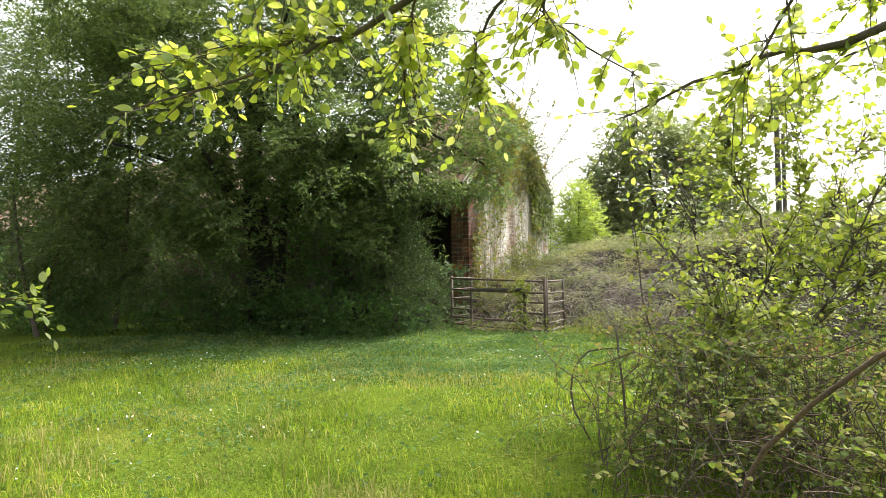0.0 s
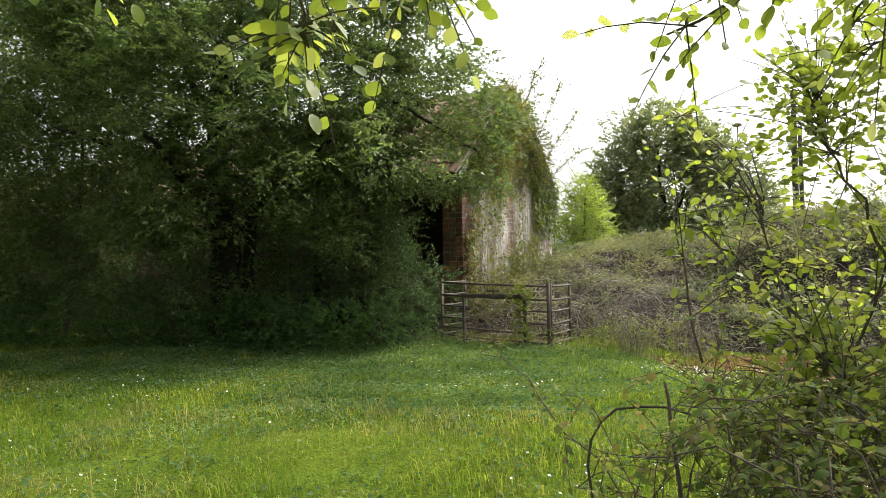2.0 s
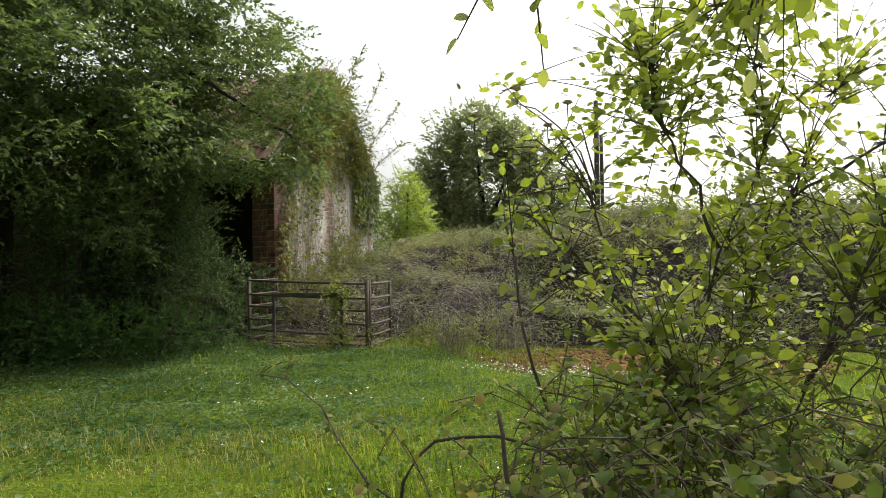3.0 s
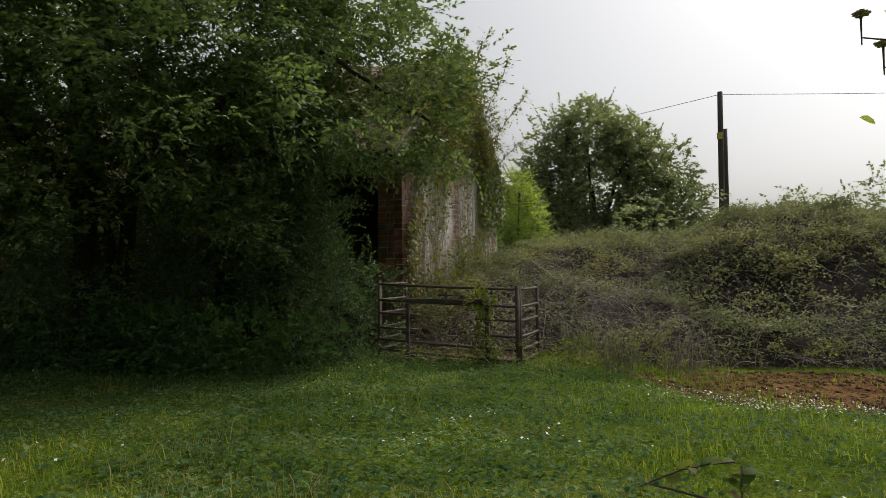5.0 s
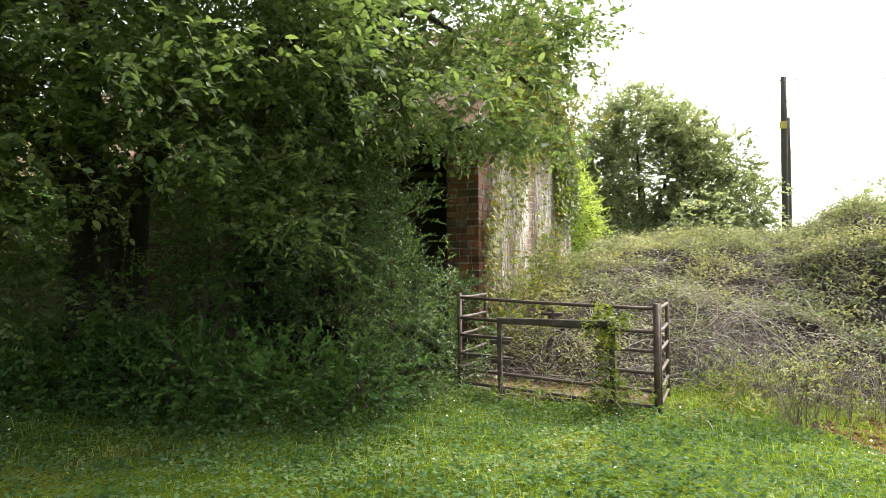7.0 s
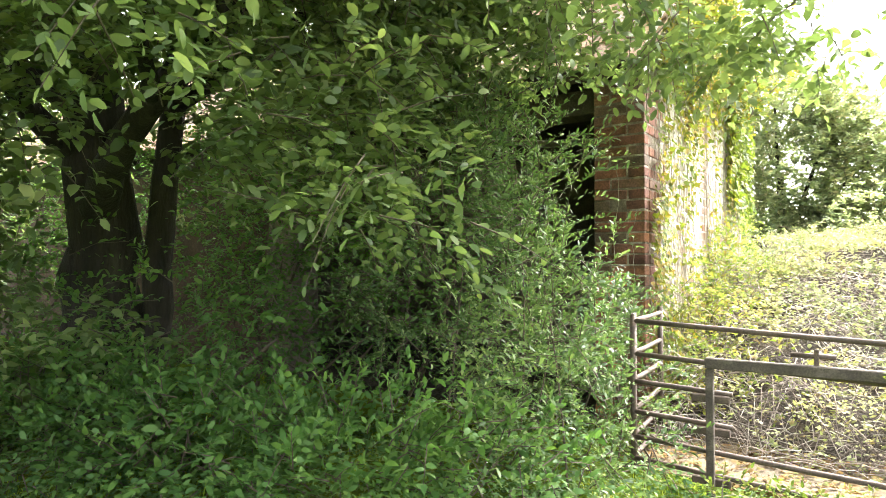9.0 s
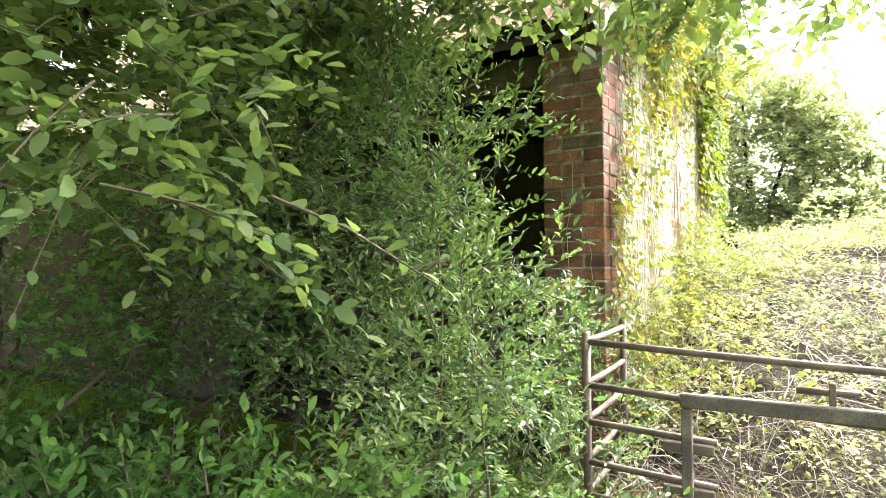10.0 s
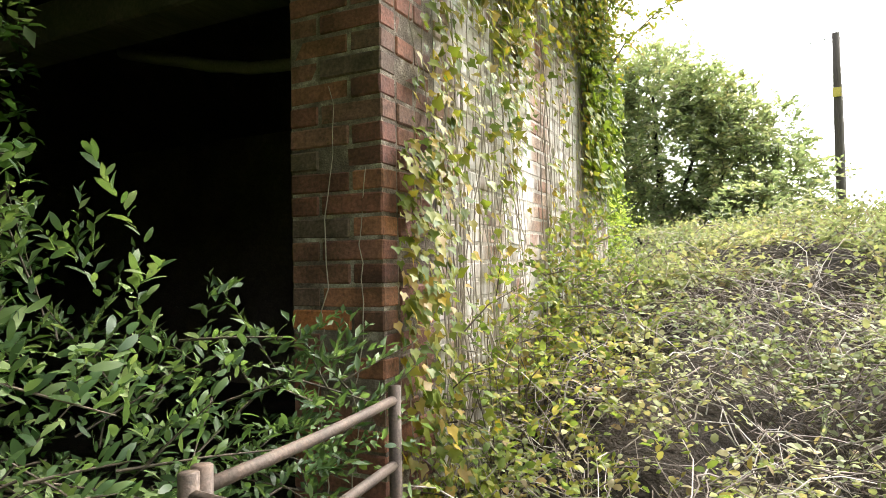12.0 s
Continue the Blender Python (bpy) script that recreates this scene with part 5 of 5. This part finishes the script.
v, f = tubes(line - O0, np.linspace(0.0032, 0.0016, 4)[None].repeat(len(st), 0), 4)
tagged(mesh_np("twigs", v, f, M_TWIG, over), kind="stuff")
nearest = np.argsort(np.abs(pos[:, 0] + 2.0) + np.abs(pos[:, 1] - 3.6))
single, rest = nearest[:280], nearest[280:]
v, f = leaf_geometry(pos[rest] - O0, d[rest], up[rest], s[rest], OVAL, 0.78)
mesh_np("leaves", v, f, M_BRIGHT, over)
lv, lf = leaf_geometry(np.zeros((1, 3)), np.array([[1.0, 0, 0]]), np.array([[0, 0, 1.0]]), np.ones(1), OVAL, 0.78)
leaf_mesh = bpy.data.meshes.new("leaf")
leaf_mesh.from_pydata(lv.tolist(), [], lf.tolist())
leaf_mesh.materials.append(M_BRIGHT)
for i in single:
    w, u2 = Vector(d[i]).normalized(), Vector(up[i])
    sd = u2.cross(w).normalized()
    rot = Matrix((w, sd, w.cross(sd))).transposed().to_4x4()
    ob = new("leaf", leaf_mesh)
    ob.parent = over
    ob.matrix_local = Matrix.Translation(pos[i] - O0) @ rot @ Matrix.Diagonal((s[i], s[i], s[i], 1))

# ---- a shrub whose twig leans in beside the start of the path ----
rng = np.random.default_rng(86)
side_shrub = shrub("hedge_shrub", "small yellow-leaved shrub with a low leaning twig", "shrub", (-3.95, 2.1, -0.08), [((-3.95, 2.1, 0.6), (0.45, 0.35, 0.5))], 70, 7, 0.25, 0.05, SMALL, 0.6, M_BRIGHT, M_TWIG, rng=rng, inner=0.3, stems=6, floor_z=0.1)
S0 = np.array((-3.95, 2.1, -0.08))
low_twig = [(-3.9, 2.15, 0.5), (-3.6, 2.3, 0.84), (-3.25, 2.45, 0.95), (-3.0, 2.6, 0.95)]
limb("leaning_twig", [np.array(p) - S0 for p in low_twig], 0.009, 0.003, M_TWIG, side_shrub, 10, 6, 0.006, rng)
st = spline(low_twig, 16)[4:].repeat(3, 0)
pos, d, up, s, line = sprays(rng, st, rng.normal(0, 0.5, st.shape) + (0.6, 0.3, 0.0), rng.uniform(0.05, 0.16, len(st)), 4, 0.055, 0.2, 0.8, 0.1, 0.5)
v, f = leaf_geometry(pos - S0, d, up, s, OVAL, 0.65)
mesh_np("leaves", v, f, M_BRIGHT, side_shrub)

# ---- grass and daisies ----
rng = np.random.default_rng(91)
n = 300000
gx, gy = rng.uniform(-11.5, 1.8, n), rng.uniform(0.6, 12.2, n)
lump = sstep(0.25, 0.75, 0.6 * value_noise(gx, gy, 0.8, 12) + 0.4 * value_noise(gx, gy, 0.3, 13))
path_x = np.interp(gy, [1.4, 3.9, 5.7, 7.5, 9.8], [-0.36, -1.8, -4.0, -5.15, -5.27])
dist = np.abs(gx - path_x)
keep = rng.uniform(0, 1, n) < np.clip(1.1 - dist * 0.11, 0.2, 1) * (0.4 + 0.6 * lump) * (1 - 0.74 * sstep(5.6, 7.2, gy) * sstep(-2.4, -3.8, gx))
keep &= ((gx + 1.1) / 2.0) ** 2 + ((gy - 11.3) / 1.05) ** 2 > 0.7 + rng.normal(0, 0.45, n)
keep &= ~((gx > -6.5) & (gx < -4.6) & (gy > 10.75) & (rng.uniform(0, 1, n) > 0.06)) & ~((gx < CX) & (gy > 11.5))
gx, gy, lump = gx[keep], gy[keep], lump[keep]
n = len(gx)
tall = rng.uniform(0.02, 0.07, n) * (0.55 + 1.0 * lump) * np.where(rng.uniform(0, 1, n) > 0.95, 2.0, 1.0)
ang = rng.uniform(0, 6.28, n)
wide = rng.uniform(0.0016, 0.004, n)
lean = rng.uniform(0.2, 1.2, n)
base = np.stack([gx, gy, ground_z(gx, gy) - 0.004], -1)
dirv = np.stack([np.cos(ang), np.sin(ang), np.zeros(n)], -1)
sidev = np.stack([-np.sin(ang), np.cos(ang), np.zeros(n)], -1)
z = np.array([0, 0, 1.0])
mid = base + z * (tall * 0.6)[:, None] + dirv * (tall * lean * 0.3)[:, None]
tip = base + z * (tall * (1 - lean * 0.3))[:, None] + dirv * (tall * lean)[:, None]
V = np.stack([base - sidev * wide[:, None], base + sidev * wide[:, None], mid + sidev * wide[:, None] * 0.8, mid - sidev * wide[:, None] * 0.8, tip], 1).reshape(-1, 3)
o = (np.arange(n) * 5)[:, None, None]
F = (np.array([(0, 1, 2), (0, 2, 3), (3, 2, 4)])[None] + o).reshape(-1, 3)
dry = (value_noise(gx, gy, 0.55, 14) * 0.6 + value_noise(gx, gy, 0.2, 15) * 0.4 + rng.normal(0, 0.07, n) > 0.63) & (gy < 8.5)
F = F.reshape(n, 3, 3)
tagged(mesh_np("grass", V, F[~dry].reshape(-1, 3), M_GRASS), "short uneven meadow grass with taller tufts", "grass", kind="stuff")
tagged(mesh_np("dry_grass", V, F[dry].reshape(-1, 3), M_STRAW), "pale flattened straw-coloured grass between the green tufts", "grass", kind="stuff")

n = 420
fx, fy = rng.uniform(-4.4, -0.9, n), rng.uniform(2.4, 6.4, n)
ok = (value_noise(fx, fy, 0.6, 18) > 0.5) & (np.abs(fx - np.interp(fy, [1.4, 3.9, 5.7, 7.5], [-0.36, -1.8, -4.0, -5.15])) > 0.35)
fx, fy = fx[ok], fy[ok]
n = len(fx)
t = np.linspace(0, 1, 5)
a, hh, bow = rng.uniform(0, 6.28, n), rng.uniform(0.12, 0.34, n), rng.uniform(0.02, 0.12, n)
stalk_v, stalk_f = tubes(np.stack([fx[:, None] + np.cos(a)[:, None] * bow[:, None] * t ** 2, fy[:, None] + np.sin(a)[:, None] * bow[:, None] * t ** 2, ground_z(fx, fy)[:, None] - 0.01 + hh[:, None] * t], -1), np.array([0.0012, 0.001, 0.0009, 0.0026, 0.0008])[None].repeat(n, 0), 4)
tagged(mesh_np("seed_stalks", stalk_v, stalk_f, M_STRAW), "thin dry grass stalks with narrow seed heads", "grass", kind="stuff")

n = 150000
fx, fy = rng.uniform(-10.5, 0.0, n), rng.uniform(2.0, 10.8, n)
lump = 0.6 * value_noise(fx, fy, 0.7, 16) + 0.4 * value_noise(fx, fy, 0.25, 17)
ok = (rng.uniform(0, 1, n) < (0.05 + 0.5 * sstep(0.48, 0.64, lump) * (0.4 + 0.6 * sstep(4.5, 6.0, fy)) + 0.65 * sstep(5.6, 7.2, fy)) * (1 - 0.6 * sstep(-4.0, -2.4, fx))) & (((fx + 1.1) / 2.0) ** 2 + ((fy - 11.3) / 1.05) ** 2 > 0.9)
fx, fy = fx[ok], fy[ok]
n = len(fx)
c = np.stack([fx, fy, ground_z(fx, fy) + rng.uniform(0.015, 0.06, n)], -1)
a = rng.uniform(0, 6.28, n)
V, F = leaf_geometry(c, np.stack([np.cos(a), np.sin(a), rng.normal(0.1, 0.3, n)], -1), np.stack([rng.normal(0, 0.35, n), rng.normal(0, 0.35, n), np.ones(n)], -1), rng.uniform(0.016, 0.044, n), TINY, 0.85)
tagged(mesh_np("clover", V, F, M_CLOVER), "patches of low clover leaves among the grass", "clover", kind="stuff")

n = 1500
fx, fy = rng.uniform(-9, 0, n), rng.uniform(2.4, 10.6, n)
ok = rng.uniform(0, 1, n) < 0.12 + 0.88 * (np.sin(1.3 * fx + 0.5) * np.sin(1.7 * fy + 1.0) > 0.45)
fx, fy = np.append(fx[ok], rng.normal(-2.0, 0.55, 420)), np.append(fy[ok], rng.normal(10.2, 0.24, 420))
n = len(fx)
a = np.arange(8) * 2 * np.pi / 8
r = np.where(np.arange(8) % 2, 0.55, 1.0)
disc = np.vstack([[0, 0, 0.15], np.stack([np.cos(a) * r, np.sin(a) * r, np.zeros(8)], -1)])
size = rng.uniform(0.006, 0.012, n)
c = np.stack([fx, fy, ground_z(fx, fy) + rng.uniform(0.04, 0.09, n)], -1)
tilt = rng.normal(0, 0.35, (n, 2))
V = disc[None] * size[:, None, None] * np.ones((n, 1, 1))
V[..., 2] += V[..., 0] * tilt[:, :1] + V[..., 1] * tilt[:, 1:]
V = (V + c[:, None]).reshape(-1, 3)
F = (np.array([(0, i + 1, (i + 1) % 8 + 1) for i in range(8)])[None] + (np.arange(n) * 9)[:, None, None]).reshape(-1, 3)
tagged(mesh_np("daisies", V, F, M_PETAL), "small white daisies dotted through the grass", "flowers", kind="stuff")

n = 1400
a, r = rng.uniform(0, 6.28, n), np.sqrt(rng.uniform(0, 1, n)) * 1.05
fx, fy = -1.1 + 2.1 * r * np.cos(a), 11.3 + 1.1 * r * np.sin(a)
oct_v = np.array([(1, 0, 0), (-1, 0, 0), (0, 1, 0), (0, -1, 0), (0, 0, 0.8), (0, 0, -0.5)], float)
oct_f = np.array([(0, 2, 4), (2, 1, 4), (1, 3, 4), (3, 0, 4), (2, 0, 5), (1, 2, 5), (3, 1, 5), (0, 3, 5)])
V = oct_v[None] * rng.uniform(0.008, 0.035, n)[:, None, None] * rng.uniform(0.6, 1.4, (n, 6, 1)) + np.stack([fx, fy, ground_z(fx, fy) + 0.004], -1)[:, None]
F = (oct_f[None] + (np.arange(n) * 6)[:, None, None]).reshape(-1, 3)
tagged(mesh_np("soil_clods", V.reshape(-1, 3), F, M_SOIL), "crumbled orange-brown clods over the bare soil", "soil", kind="stuff")

# ---- bricks and tiles, piece by piece ----
rng = np.random.default_rng(101)


def brick_mesh(length, depth=0.1, mat=M_BRICK):
    bm = box(-length / 2, length / 2, -depth / 2, depth / 2, -(COURSE - JOINT) / 2, (COURSE - JOINT) / 2, 0.006)
    me = bpy.data.meshes.new("brick")
    bm.to_mesh(me)
    bm.free()
    me.materials.append(mat)
    return me


STRETCH, HEADER = 0.255, 0.1245
KINDS = {mt.name: (brick_mesh(STRETCH, 0.1, mt), brick_mesh(HEADER, 0.1, mt)) for mt in (M_BRICK, M_LIMEBRICK, M_ORANGE)}


def lay(parent, me, place, turn):
    ob = new("brick", me)
    ob.parent = parent
    ob.matrix_parent_inverse = parent.matrix_world.inverted()
    ob.matrix_local = pose(*place, rng.normal(0, 0.6), rng.normal(0, 0.55), turn + rng.normal(0, 0.7))
    return ob


courses = int((EAVE + 0.04) / COURSE)
for i in range(courses):
    z = (i + 0.5) * COURSE - 0.02
    odd = i % 2
    out = rng.normal(0, 0.0028, 4)
    # south face
    order = (STRETCH, HEADER) if odd else (HEADER, STRETCH)
    x = CX - 0.39
    for k, ln in enumerate(order):
        tone = "orange_brick" if k == 0 and abs(z - 1.05) < COURSE / 2 else "red_brick"
        lay(pillar, KINDS[tone][0 if ln == STRETCH else 1], (x + ln / 2, CY + 0.05 + out[k], z), 0)
        x += ln + JOINT
    # east face, its corner brick standing for the return of the south one
    x = CY + 0.102
    for k, ln in enumerate((HEADER, HEADER) if odd else (STRETCH,)):
        lay(pillar, KINDS["red_brick"][0 if ln == STRETCH else 1], (CX - 0.05 + out[k + 2], x + ln / 2 + 0.006, z), 90)
        x += ln + JOINT
    # west reveal
    for k, ln in enumerate((STRETCH,)):
        lay(pillar, KINDS["red_brick"][0], (CX - 0.39 + 0.053, CY + 0.11 + ln / 2, z), 90)

# limewashed gable bricks: those of the first stretch singly, the rest joined
joined_v, joined_f, count = [], [], 0
tmpl = {k: (np.array([v.co[:] for v in me.vertices]), [tuple(p.vertices) for p in me.polygons]) for k, me in ((STRETCH, KINDS["limewashed_brick"][0]), (HEADER, KINDS["limewashed_brick"][1]))}
for i in range(int((RIDGE + 0.05) / COURSE)):
    z = (i + 0.5) * COURSE - 0.02
    y = CY + 0.41 + (0.0 if i % 2 else 0.065)
    while y + STRETCH < NORTH:
        top = EAVE + 0.3 + (y - CY - 0.4) * (RIDGE - EAVE - 0.4) / (RIDGE_Y - CY - 0.4) if y < RIDGE_Y else RIDGE - 0.1 - (y + STRETCH - RIDGE_Y) * (RIDGE - EAVE) / (NORTH - RIDGE_Y)
        if z < top:
            px, py = CX - 0.05 + rng.normal(0, 0.002), y + STRETCH / 2
            if count < 290 and y < 13.2 and 0.4 < z < 2.9:
                lay(wall_east, KINDS["limewashed_brick"][0], (px, py, z), 90)
                count += 1
            else:
                tv, tf = tmpl[STRETCH]

                base_i = len(joined_v) * len(tv)
                joined_v.append(np.stack([-tv[:, 1] + px, tv[:, 0] + py, tv[:, 2] + z], -1))
                joined_f += [tuple(a + base_i for a in q) for q in tf]
        y += STRETCH + JOINT
me = bpy.data.meshes.new("brickwork")
me.from_pydata(np.vstack(joined_v).tolist(), [], joined_f)
me.materials.append(M_LIMEBRICK)
brickwork = new("brickwork", me)
brickwork.parent = wall_east
tagged(brickwork, kind="stuff")

# pantiles
TW, TL = 0.235, 0.31
prof = [(-0.5, 0.0), (-0.34, 0.028), (-0.14, 0.04), (0.04, 0.022), (0.2, -0.006), (0.36, -0.008), (0.53, 0.004)]
tv, tf = [], []
for s, lift in ((-0.04, 0.018), (TL, 0.0)):
    tv += [(u * TW, s, h + lift) for u, h in prof] + [(u * TW, s, h + lift - 0.015) for u, h in prof]
k = len(prof)
for i in range(k - 1):
    tf += [(i, i + 1, 2 * k + i + 1, 2 * k + i), (k + i, 3 * k + i, 3 * k + i + 1, k + i + 1), (i, k + i, k + i + 1, i + 1), (2 * k + i, 2 * k + i + 1, 3 * k + i + 1, 3 * k + i)]
tf += [(0, 2 * k, 3 * k, k), (k - 1, 2 * k - 1, 4 * k - 1, 3 * k - 1)]
tile = bpy.data.meshes.new("tile")
tile.from_pydata(tv, [], tf)
tile.materials.append(M_TILE)
rows = int(math.hypot(RIDGE_Y - ROOF_Y, RIDGE - EAVE) / TL)
cols = int((CX + 0.1 - WEST) / TW)
jv, jf, count = [], [], 0
for c in range(cols):
    x = CX - 0.02 - c * TW
    sag = 0.03 * math.sin(c * 0.21) + 0.018 * math.sin(c * 0.7 + 1) + 0.012 * c * 0.3 * math.exp(-c / 30)
    for r in range(rows):
        mtx = Matrix.Translation((x + rng.normal(0, 0.004), ROOF_Y, EAVE + 0.055 + sag)) @ Matrix.Rotation(slope, 4, "X") @ Matrix.Translation((0, r * TL + rng.normal(0, 0.008), 0.012 + rng.normal(0, 0.004))) @ Matrix.Rotation(radians(rng.normal(0, 1.4)), 4, "Z")
        if count < 290:
            ob = new("tile", tile)
            ob.parent = roof
            ob.matrix_local = mtx
            count += 1
        else:
            o = len(jv)
            jv += [tuple(mtx @ Vector(p)) for p in tv]
            jf += [tuple(a + o for a in q) for q in tf]
me = bpy.data.meshes.new("tiling")
me.from_pydata(jv, [], jf)
me.materials.append(M_TILE)
tiling = new("tiling", me)
tiling.parent = roof
tagged(tiling, kind="stuff")
